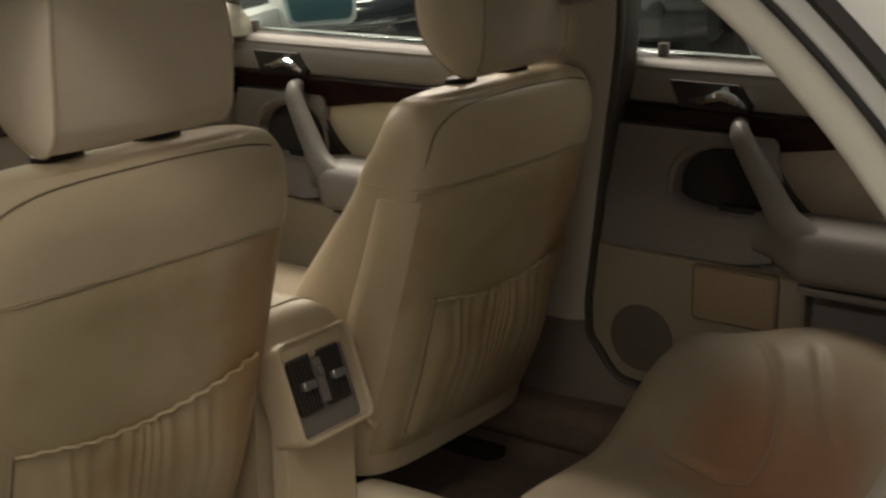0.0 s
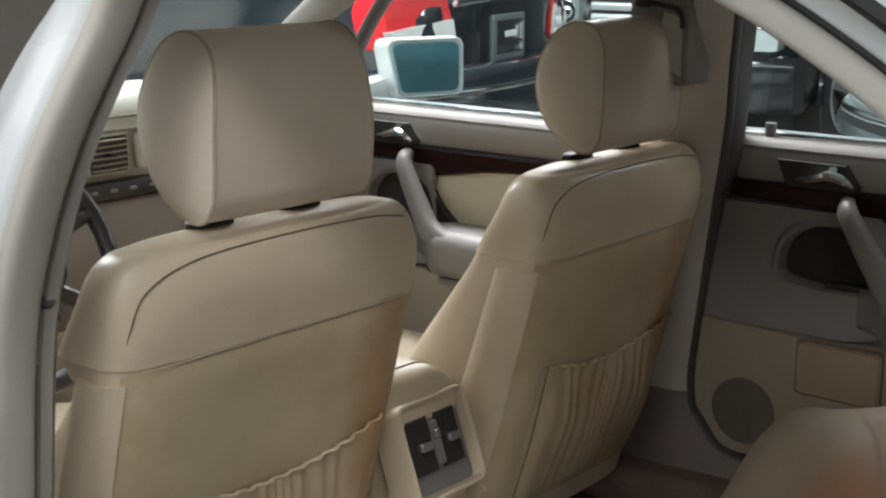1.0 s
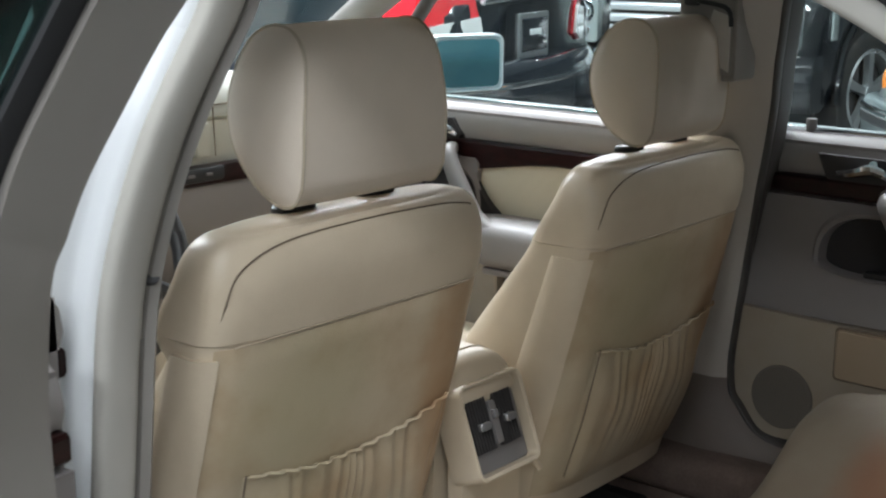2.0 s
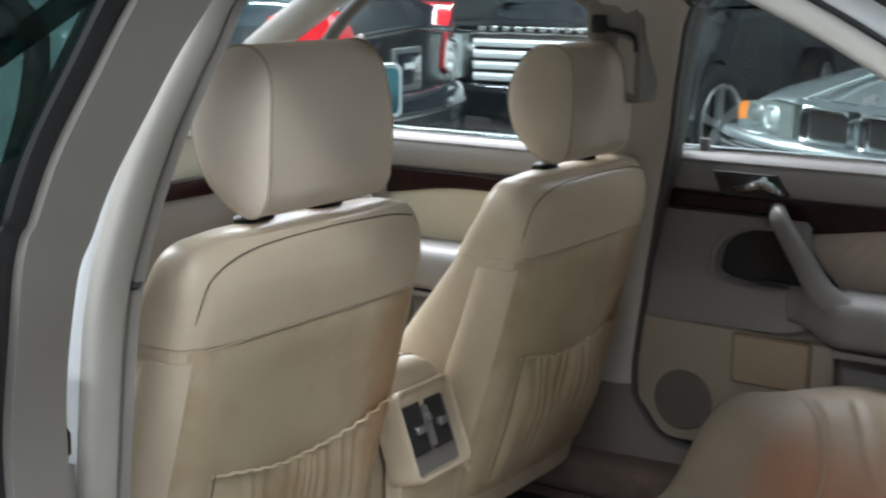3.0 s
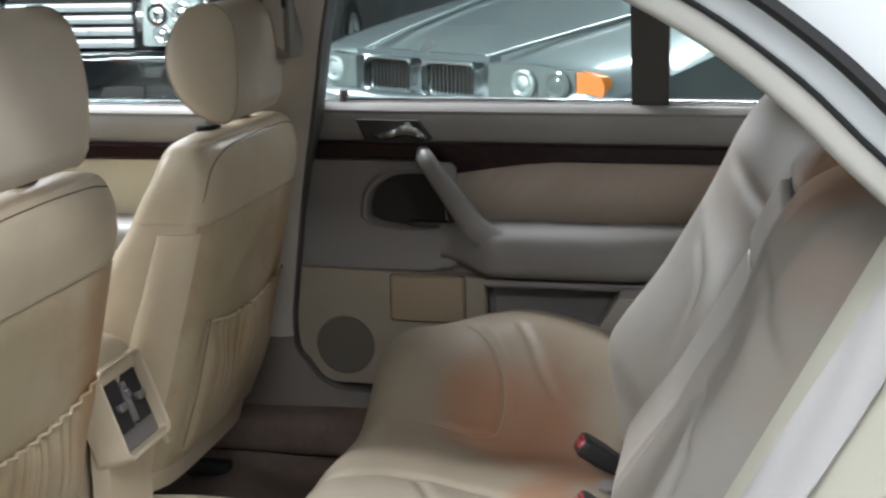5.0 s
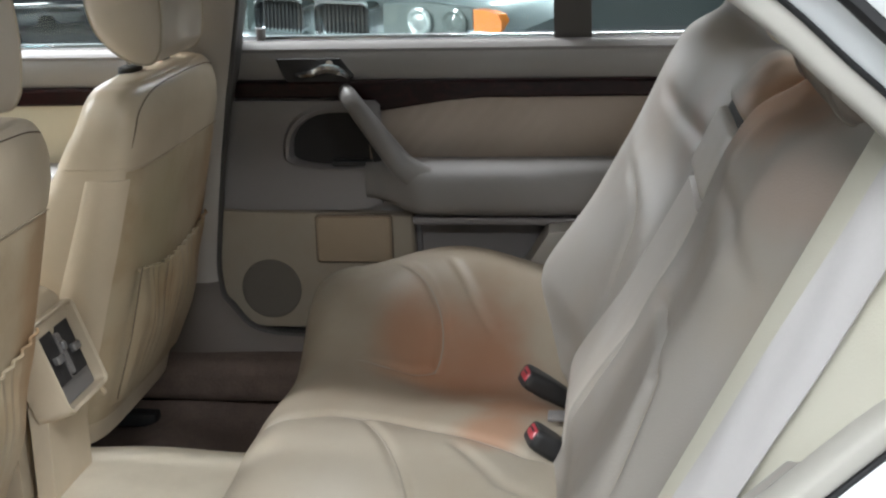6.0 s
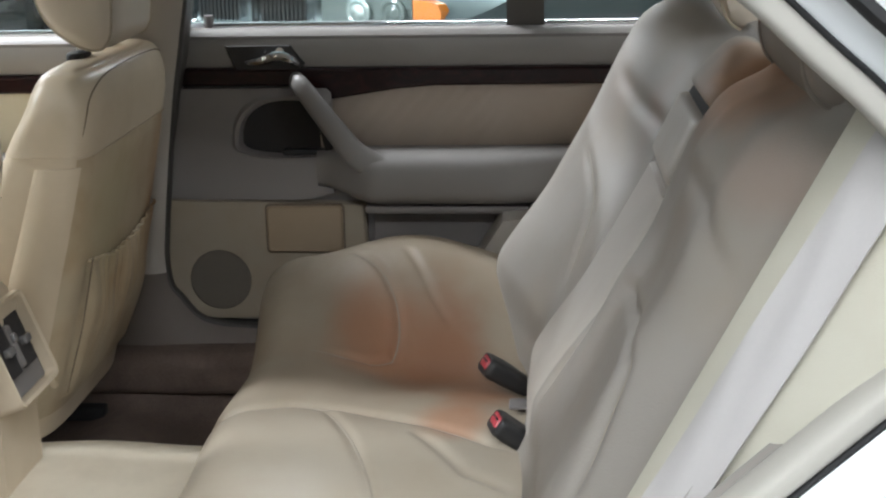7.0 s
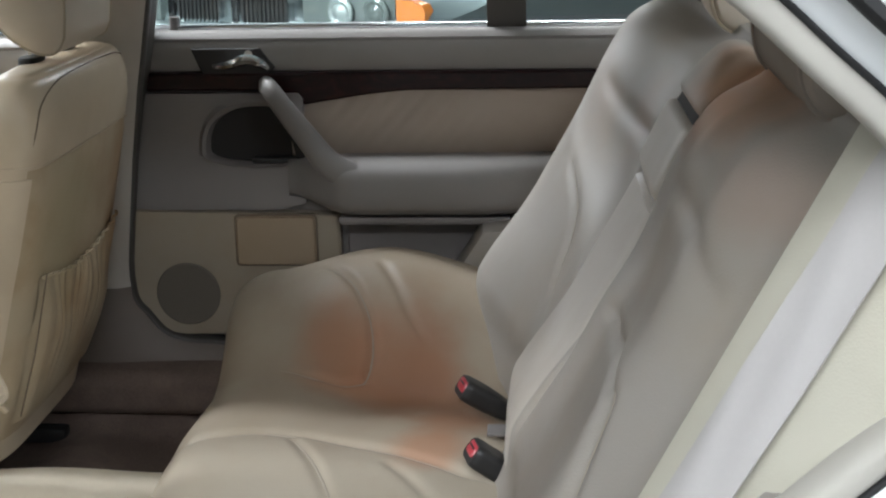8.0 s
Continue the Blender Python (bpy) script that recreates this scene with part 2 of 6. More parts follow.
# ---------------------------------------------------------------- mesh helpers
class Mesh:
    """Vertices and faces gathered for one part."""

    def __init__(self):
        self.v, self.f = [], []

    def add(self, v, f):
        o = len(self.v)
        self.v += [tuple(p) for p in v]
        self.f += [tuple(i + o for i in q) for q in f]
        return self

    def loft(self, rings, caps=True, closed=True):
        n, v, f = len(rings[0]), [p for r in rings for p in r], []
        for i in range(len(rings) - 1):
            for j in range(n if closed else n - 1):
                k = (j + 1) % n
                f.append((i * n + j, i * n + k, (i + 1) * n + k, (i + 1) * n + j))
        if caps and closed:
            f.append(tuple(range(n - 1, -1, -1)))
            f.append(tuple((len(rings) - 1) * n + j for j in range(n)))
        return self.add(v, f)

    def box(self, c, s, bevel=0.004, seg=2, rot=None):
        bm = bmesh.new()
        bmesh.ops.create_cube(bm, size=1)
        bmesh.ops.scale(bm, vec=s, verts=bm.verts)
        if bevel:
            bmesh.ops.bevel(bm, geom=bm.edges[:], offset=min(bevel, min(s) * 0.45), segments=seg, affect="EDGES", profile=0.5)
        if rot is not None:
            bmesh.ops.rotate(bm, matrix=rot, verts=bm.verts)
        bm.verts.index_update()
        self.add([v.co + Vector(c) for v in bm.verts], [[v.index for v in q.verts] for q in bm.faces])
        bm.free()
        return self

    def tube(self, pts, r, n=8, caps=True, closed=False, up=(0, 0, 1)):
        pts = [Vector(p) for p in pts]
        rings, up = [], Vector(up)
        m = len(pts)
        for i, p in enumerate(pts):
            a = pts[(i - 1) % m] if closed else pts[max(0, i - 1)]
            b = pts[(i + 1) % m] if closed else pts[min(m - 1, i + 1)]
            t = (b - a).normalized()
            s = t.cross(up)
            if s.length < 0.1:
                s = t.cross(Vector((0, 1, 0)))
            s.normalize()
            w = s.cross(t)
            rr = r[i] if isinstance(r, (list, tuple)) else r
            rings.append([p + rr * (math.cos(2 * math.pi * k / n) * s + math.sin(2 * math.pi * k / n) * w) for k in range(n)])
        if closed:
            rings.append(rings[0])
            caps = False
        return self.loft(rings, caps)

    def sweep(self, frames, profile, caps=True):
        """frames: (origin, axis_a, axis_b); profile: closed list of (a, b)."""
        return self.loft([[Vector(o) + a * Vector(u) + b * Vector(w) for a, b in profile] for o, u, w in frames], caps)

    def plate(self, outline, axis, a, b, bevel=0.0):
        """A flat slab: an outline in the plane across the axis, from a to b along it."""
        def at(p, q, w):
            return {"x": (w, p, q), "y": (p, w, q), "z": (p, q, w)}[axis]
        if not bevel:
            return self.loft([[at(p, q, a) for p, q in outline], [at(p, q, b) for p, q in outline]])
        cx = sum(p for p, q in outline) / len(outline)
        cy = sum(q for p, q in outline) / len(outline)
        big = max(max(abs(p - cx), abs(q - cy)) for p, q in outline)
        k = 1 - bevel / big
        s = 1 if b > a else -1
        inner = [(cx + (p - cx) * k, cy + (q - cy) * k) for p, q in outline]
        return self.loft([[at(p, q, a) for p, q in outline], [at(p, q, b - s * bevel) for p, q in outline], [at(p, q, b) for p, q in inner]])

    def shift(self, d):
        self.v = [(p[0] + d[0], p[1] + d[1], p[2] + d[2]) for p in self.v]
        return self

    def mirror(self):
        self.v = [(-p[0], p[1], p[2]) for p in self.v]
        self.f = [tuple(reversed(q)) for q in self.f]
        return self

    def turn(self, m):
        self.v = [tuple(m @ Vector(p)) for p in self.v]
        return self


def origin_of(ob):
    p = Vector((0, 0, 0))
    while ob is not None:
        p += ob.location
        ob = ob.parent
    return p


def part(name, mesh, material, parent=None, label="", smooth=True, fix=True):
    """One mesh object, given in the place's own metres, under a thing or a part."""
    o = origin_of(parent)
    me = bpy.data.meshes.new(name)
    me.from_pydata([(p[0] - o.x, p[1] - o.y, p[2] - o.z) for p in mesh.v], [], mesh.f)
    if fix:
        bm = bmesh.new()
        bm.from_mesh(me)
        bmesh.ops.recalc_face_normals(bm, faces=bm.faces)
        bm.to_mesh(me)
        bm.free()
    me.materials.append(material)
    ob = new(name, me)
    ob.parent = parent
    if smooth:
        me.polygons.foreach_set("use_smooth", [True] * len(me.polygons))
        me.set_sharp_from_angle(angle=radians(38))
    if label:
        ob["label"] = label
    return ob


def thing(name, at, label, category, group="", kind=""):
    ob = new(name)
    ob.empty_display_size = 0.1
    ob.location = at
    return tagged(ob, label, category, group, kind)


def sm(a, b, x):
    t = max(0.0, min(1.0, (x - a) / (b - a)))
    return t * t * (3 - 2 * t)


def lerp(pts, x):
    """Smooth interpolation through (x, y) pairs sorted by x."""
    if x <= pts[0][0]:
        return pts[0][1]
    for (a, p), (b, q) in zip(pts, pts[1:]):
        if x <= b:
            t = (x - a) / (b - a)
            return p + (q - p) * t
    return pts[-1][1]


def near_line(x, y, pts):
    """Distance of a point from a bent line, and how far along it (0 to 1) the nearest place lies."""
    best, where = 9.0, 0.0
    m = len(pts) - 1
    for i in range(m):
        ax, ay = pts[i]
        dx, dy = pts[i + 1][0] - ax, pts[i + 1][1] - ay
        t = min(1.0, max(0.0, ((x - ax) * dx + (y - ay) * dy) / (dx * dx + dy * dy)))
        d = math.hypot(x - ax - t * dx, y - ay - t * dy)
        if d < best:
            best, where = d, (i + t) / m
    return best, where


def fold(x, y, pts, depth, width):
    """A stitched or pressed fold along a bent line, fading at both ends, with swollen lips."""
    d, t = near_line(x, y, pts)
    if d > width * 7:
        return 0.0
    f = sm(0.0, 0.2, t) * sm(1.0, 0.8, t) * depth
    return f * (0.55 * math.exp(-(d / (width * 3.2)) ** 2) - 1.55 * math.exp(-(d / width) ** 2))


def spline(pts, n):
    """n + 1 points along a Catmull-Rom curve through pts."""
    P = [Vector(p) for p in pts]
    out = []
    for i in range(n + 1):
        s = i / n * (len(P) - 1)
        k = min(int(s), len(P) - 2)
        t = s - k
        a, b, c, d = P[max(0, k - 1)], P[k], P[k + 1], P[min(len(P) - 1, k + 2)]
        out.append(0.5 * ((2 * b) + (c - a) * t + (2 * a - 5 * b + 4 * c - d) * t * t + (3 * b - a - 3 * c + d) * t ** 3))
    return out


def rounded(x0, x1, y0, y1, r, n=5):
    """Outline of a rectangle with round corners."""
    out = []
    for cx, cy, a in ((x1 - r, y1 - r, 0), (x0 + r, y1 - r, 90), (x0 + r, y0 + r, 180), (x1 - r, y0 + r, 270)):
        out += [(cx + r * math.cos(radians(a + 90 * k / n)), cy + r * math.sin(radians(a + 90 * k / n))) for k in range(n + 1)]
    return out


def super_ring(cx, cy, a, b, n, e):
    out = []
    for k in range(n):
        t = 2 * math.pi * k / n
        c, s = math.cos(t), math.sin(t)
        out.append((cx + a * math.copysign(abs(c) ** (2 / e), c), cy + b * math.copysign(abs(s) ** (2 / e), s)))
    return out


# ---------------------------------------------------------------- the hall
FLOOR_Z = 0.06


def hall():
    fl = Mesh().box((0.5, 0.5, -0.06), (22, 22, 0.12), 0)
    fl.shift((0, 0, FLOOR_Z))
    f = tagged(part("floor", fl, plain("polished_concrete", (0.16, 0.155, 0.15), 0.25, var=0.2, scale=6, bumps=0.05), smooth=False), "grey polished concrete showroom floor", "floor", kind="structure")
    wall = plain("dark_wall_paint", (0.10, 0.11, 0.115), 0.7, var=0.15, scale=4)
    light = plain("pale_wall_paint", (0.50, 0.58, 0.57), 0.7, var=0.1, scale=3)
    for nm, c, s, m in (("wall_east", (11.5, 0.5, 1.9), (0.2, 22, 5.4), wall), ("wall_west", (-10.5, 0.5, 1.9), (0.2, 22, 5.4), light),
                        ("wall_north", (0.5, 11.5, 1.9), (21.8, 0.2, 5.4), light), ("wall_south", (0.5, -10.5, 1.9), (21.8, 0.2, 5.4), light)):
        tagged(part(nm, Mesh().box(c, s, 0), m, smooth=False), "plain painted wall of the car showroom", "wall", kind="structure")
    tagged(part("ceiling", Mesh().box((0.5, 0.5, 3.86), (22, 22, 0.12), 0), plain("ceiling_paint", (0.65, 0.67, 0.68), 0.8), smooth=False), "pale painted ceiling of the car showroom", "ceiling", kind="structure")
    glow = emitter("tube_glow", (0.93, 1.0, 0.98), 6.0)
    first = None
    # an added, unseen fitting hangs over each of the lamps
    for lx, ly, lp in LAMPS:
        if first is None:
            first = thing("unseen_ceiling_light", (lx, ly, 3.8), "unseen long white ceiling light fitting, added to light the scene", "ceiling light", "ceiling lights")
            part("housing", Mesh().box((lx, ly, 3.70), (0.66, 2.5, 0.2), 0.01), M_WHITE, first)
            part("tube", Mesh().tube([(lx - 0.16, ly - 1.2, 3.58), (lx - 0.16, ly + 1.2, 3.58)], 0.018), glow, first)
            part("tube", Mesh().tube([(lx + 0.16, ly - 1.2, 3.58), (lx + 0.16, ly + 1.2, 3.58)], 0.018), glow, first)
        else:
            copy_thing(first, Matrix.Translation((lx, ly, 3.8)))


hall()

# ---------------------------------------------------------------- the white saloon: shell
RING = [(0.735, 0.004, 0.42), (0.735, -0.004, 0.55), (0.73, -0.024, 0.77), (0.69, -0.022, 1.01), (0.625, -0.014, 1.15), (0.565, -0.002, 1.25),
        (0.535, -0.05, 1.31), (0.53, -0.16, 1.345), (0.53, -0.30, 1.36), (0.54, -0.45, 1.345), (0.575, -0.59, 1.295), (0.61, -0.68, 1.24),
        (0.63, -0.76, 1.165), (0.645, -0.83, 1.09), (0.67, -0.895, 1.01), (0.70, -0.915, 0.94), (0.725, -0.885, 0.865), (0.735, -0.80, 0.76),
        (0.745, -0.62, 0.58), (0.745, -0.46, 0.41), (0.745, -0.30, 0.345), (0.74, -0.13, 0.338), (0.737, -0.04, 0.358)]
NEAR_RING = [(-0.710, 0.062, 0.430), (-0.700, 0.060, 0.580), (-0.690, 0.050, 0.780), (-0.681, 0.038, 0.950), (-0.667, 0.015, 1.060), (-0.645, -0.005, 1.145),
             (-0.620, -0.015, 1.200), (-0.590, -0.028, 1.260), (-0.572, -0.045, 1.310), (-0.539, -0.085, 1.343), (-0.526, -0.180, 1.386), (-0.516, -0.320, 1.399),
             (-0.515, -0.460, 1.379), (-0.521, -0.600, 1.339), (-0.528, -0.690, 1.303), (-0.539, -0.760, 1.269), (-0.562, -0.830, 1.231), (-0.591, -0.900, 1.181),
             (-0.614, -0.955, 1.131), (-0.634, -1.010, 1.081), (-0.656, -1.058, 1.021), (-0.666, -1.080, 0.951), (-0.687, -1.070, 0.905), (-0.688, -1.030, 0.860),
             (-0.690, -0.965, 0.800), (-0.693, -0.900, 0.740), (-0.700, -0.750, 0.600), (-0.705, -0.600, 0.480), (-0.710, -0.450, 0.410), (-0.712, -0.300, 0.380),
             (-0.712, -0.130, 0.378), (-0.712, 0.000, 0.385)]


def ring_frames(ring, far):
    """Frames round a door opening: place, outward direction in the opening's plane, and the way out of the car."""
    pts = spline(ring + ring[:1], 128)[:-1]
    c = Vector((0, -0.45, 0.88))
    out = []
    m = len(pts)
    for i, p in enumerate(pts):
        t = pts[(i + 1) % m] - pts[i - 1]
        t.x = 0
        t.normalize()
        n = Vector((0, t.z, -t.y))
        d = p - c
        d.x = 0
        if n.dot(d) < 0:
            n = -n
        o = p.copy()
        if far and p.y > -0.03 and p.z > 0.42:
            o.y = lerp([(0.41, 0.030), (0.46, 0.044), (0.55, 0.048), (0.66, 0.036), (0.77, 0.021), (0.90, -0.003), (1.01, -0.029), (1.10, -0.054), (1.15, -0.070), (1.25, -0.108), (1.31, -0.140)], p.z)
        elif far and p.y > -0.45:
            o.y += 0.025 * sm(-0.32, -0.02, p.y) * sm(0.8, 0.4, p.z) - 0.085 * sm(-0.45, -0.05, p.y) * sm(0.9, 1.2, p.z)
        if far:
            o.z += 0.058 * sm(0.56, 0.37, p.z)
            o.y -= 0.16 * sm(0.90, 1.03, p.z) * sm(-0.45, -0.75, p.y) if p.y < -0.5 else 0.0
        out.append((o, n, Vector((1.0 if far else -1.0, 0, 0))))
    return out


def closed_sweep(frames, profile):
    m = Mesh()
    return m.sweep(frames + frames[:1], profile, caps=False)


def car_shell():
    body = thing("white_saloon_body", (0, 0.4, 0.0), "white saloon car body shell with an open rear door", "car body")
    prof = [(0.006, -0.012), (0.0, -0.022), (0.02, -0.04), (0.10, -0.055), (0.17, -0.05), (0.17, -0.02), (0.05, 0.0)]
    fr = ring_frames(RING, True)
    part("door_opening", closed_sweep(fr, [(0.004, 0.004), (0.010, 0.016), (0.014, 0.05), (0.022, 0.085), (0.05, 0.10), (0.11, 0.112), (0.16, 0.13), (0.16, 0.08), (0.05, 0.02)]), M_WHITE, body, "white painted door opening")
    part("door_seal", closed_sweep(fr, super_ring(0.0, -0.006, 0.006, 0.012, 12, 2.3)), M_FRAME, body, "soft rubber door seal")
    part("inner_seal", closed_sweep(fr, super_ring(0.008, 0.034, 0.011, 0.030, 14, 4.0)), M_FRAME, body, "dark rubber door seal")
    part("opening_trim", Mesh().sweep(fr[4:109], prof), M_TRIM_LIGHTENED, body, "beige moulded pillar trim")
    part("sill_cover", Mesh().sweep(fr[108:] + fr[:5], prof), M_KICK, body, "dark brown sill and kick trim")
    fr = ring_frames(NEAR_RING, False)
    part("door_opening", closed_sweep(fr, [(0.022, 0.020), (0.026, 0.042), (0.034, 0.050), (0.050, 0.056), (0.056, 0.064), (0.060, 0.085), (0.080, 0.10), (0.12, 0.112), (0.17, 0.13), (0.17, 0.08), (0.05, 0.0)]), M_WHITE, body, "white painted door opening")
    part("inner_roll", closed_sweep(fr, super_ring(0.011, 0.022, 0.0145, 0.026, 18, 3.2)), M_SEAL, body, "cream rolled trim edge inside the seal")
    part("seal_gap", Mesh().sweep(fr[34:100], super_ring(0.0265, 0.043, 0.0035, 0.004, 8, 2.0)), M_RUBBER, body, "thin dark rubber lip")
    part("black_seal", Mesh().sweep(fr[38:96], super_ring(0.067, 0.078, 0.0115, 0.016, 10, 2.5)), M_RUBBER, body, "black rubber outer door seal")
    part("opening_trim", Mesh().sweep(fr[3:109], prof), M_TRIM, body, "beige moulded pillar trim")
    part("sill_cover", Mesh().sweep(fr[108:] + fr[:4], prof), M_KICK, body, "dark brown sill and kick trim")
    # floor, tunnel, sills
    fl = Mesh()
    rows = []
    for i in range(41):
        y = -1.0 + 2.4 * i / 40
        row = []
        for k in range(49):
            x = -0.74 + 1.48 * k / 48
            z = 0.21 + 0.13 * (1 - sm(0.08, 0.20, abs(x))) + 0.11 * sm(0.62, 0.72, abs(x))
            z += 0.05 * math.exp(-((y - 0.12) / 0.10) ** 2) * sm(0.2, 0.28, abs(x))
            row.append((x, y, z))
        rows.append(row)
    fl.loft(rows, closed=False, caps=False)
    part("floor_carpet", fl, M_CARPET, body, "dark brown cut-pile floor carpet")
    tun = Mesh()
    rings = []
    for i in range(25):
        y = -0.72 + 0.86 * i / 24
        rings.append([(x, y, 0.350 + 0.03 * math.sqrt(max(0, 1 - (abs(x - 0.04) / 0.19) ** 3)) + 0.004 * math.sin(17 * y + 5 * x)) for x in [-0.15 + 0.38 * k / 20 for k in range(21)]] + [(0.25, y, 0.22), (-0.17, y, 0.22)])
    tun.loft(rings)
    part("tunnel_cover", tun, M_CLOTH, body, "cream leather cloth over the centre tunnel")
    for s in (1, -1):
        part("sill_trim", Mesh().box((0.695 * s, 0.35, 0.325), (0.15, 2.2, 0.09), 0.03, 4), M_CARPET, body)
        part("under_sill", Mesh().box((0.85 * s, 0.3, 0.30), (0.12, 3.2, 0.14), 0.04, 3), M_WHITE, body)
    # roof with lining
    roof, lining = Mesh(), Mesh()
    rr, ll = [], []
    for i in range(21):
        y = -1.05 + 1.75 * i / 20
        a = (y + 0.18) / 0.90
        zc = 1.555 - 0.07 * a * a
        rr.append([(0.63 * math.sin(radians(-90 + 180 * k / 20)), y, zc - 0.075 * (1 - math.cos(radians(-90 + 180 * k / 20)))) for k in range(21)])
        ll.append([(x * 0.97, yy, z - 0.045) for x, yy, z in rr[-1]])
    roof.loft(rr, closed=False)
    lining.loft(ll, closed=False)
    part("roof", roof, M_WHITE, body)
    part("roof_lining", lining, M_LINING, body, "grey cloth roof lining")
    # windscreen, its pillars and rear window
    for s in (1, -1):
        part("front_pillar", Mesh().tube(spline([(0.60 * s, 0.62, 1.37), (0.67 * s, 0.95, 1.20), (0.74 * s, 1.25, 1.03)], 12), 0.038, 10), M_TRIM, body, "beige trimmed windscreen pillar")
        y0 = -1.06 if s > 0 else -1.19
        part("rear_pillar", Mesh().loft([[(0.60 * s, y0, 1.38), (0.64 * s, y0, 1.38), (0.66 * s, -1.35, 1.32), (0.62 * s, -1.35, 1.32)], [(0.72 * s, y0, 0.98), (0.86 * s, y0, 0.98), (0.86 * s, -1.65, 0.98), (0.72 * s, -1.65, 0.98)]]), M_WHITE, body)
        y0 += 0.04
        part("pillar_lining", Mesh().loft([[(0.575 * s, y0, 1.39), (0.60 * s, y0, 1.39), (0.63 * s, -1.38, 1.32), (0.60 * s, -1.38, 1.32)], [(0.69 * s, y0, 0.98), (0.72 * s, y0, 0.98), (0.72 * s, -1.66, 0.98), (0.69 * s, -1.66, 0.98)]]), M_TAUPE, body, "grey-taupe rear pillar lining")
        part("front_wing", Mesh().loft([[(0.76 * s, y, 0.30 + 0.28 * math.exp(-((y - 2.1) / 0.28) ** 2)), (0.93 * s, y, 0.32 + 0.3 * math.exp(-((y - 2.1) / 0.28) ** 2)), (0.93 * s, y, 0.75), (0.88 * s, y, 0.99 - 0.12 * sm(1.4, 2.9, y)), (0.76 * s, y, 0.98 - 0.12 * sm(1.4, 2.9, y))] for y in [1.12 + 0.1 * i for i in range(19)]]), M_WHITE, body)
        part("rear_wing", Mesh().loft([[(0.84 * s, y, 0.34 + 0.3 * math.exp(-((y + 1.0) / 0.28) ** 2)), (0.93 * s, y, 0.34 + 0.3 * math.exp(-((y + 1.0) / 0.28) ** 2)), (0.93 * s, y, 0.78), (0.88 * s, y, 0.99), (0.84 * s, y, 0.99)] for y in [-1.14 - 0.1 * i for i in range(10)]]), M_WHITE, body)
    ws = Mesh().loft([[(x, y0 - 0.05 * (x / 0.7) ** 2, z0) for x in [-w0 + 2 * w0 * k / 12 for k in range(13)]] for y0, z0, w0 in ((0.70, 1.39, 0.60), (1.0, 1.245, 0.67), (1.30, 1.06, 0.74))], closed=False)
    o = part("windscreen", ws, M_TINT, body, "green-tinted windscreen glass")
    o.visible_shadow = False
    rw = Mesh().loft([[(x, y0 + 0.06 * (x / 0.7) ** 2, z0) for x in [-w0 + 2 * w0 * k / 12 for k in range(13)]] for y0, z0, w0 in ((-1.06, 1.37, 0.58), (-1.60, 1.06, 0.68))], closed=False)
    o = part("rear_window", rw, M_TINT, body, "tinted rear window glass")
    o.visible_shadow = False
    part("bonnet", Mesh().loft([[(x, y, 1.0 - 0.16 * ((y - 1.3) / 1.6) ** 2 - 0.05 * (x / 0.8) ** 2) for x in [-0.78 + 1.56 * k / 16 for k in range(17)]] for y in [1.3 + 0.1 * i for i in range(17)]], closed=False), M_WHITE, body)
    part("boot_lid", Mesh().loft([[(x, y, 1.03 - 0.03 * (x / 0.8) ** 2) for x in [-0.86 + 1.72 * k / 16 for k in range(17)]] for y in (-1.6, -1.8, -2.0, -2.1)], closed=False), M_WHITE, body)
    part("parcel_shelf", Mesh().box((0, -1.40, 1.02), (1.40, 0.50, 0.03), 0.01), M_TRIM, body)
    part("rear_bulkhead", Mesh().box((0, -1.18, 0.62), (1.5, 0.04, 0.78), 0.01), M_DARK, body)
    part("fire_wall", Mesh().box((0, 1.42, 0.60), (1.5, 0.04, 0.80), 0.01), M_DARK, body)
    return body


car_shell()


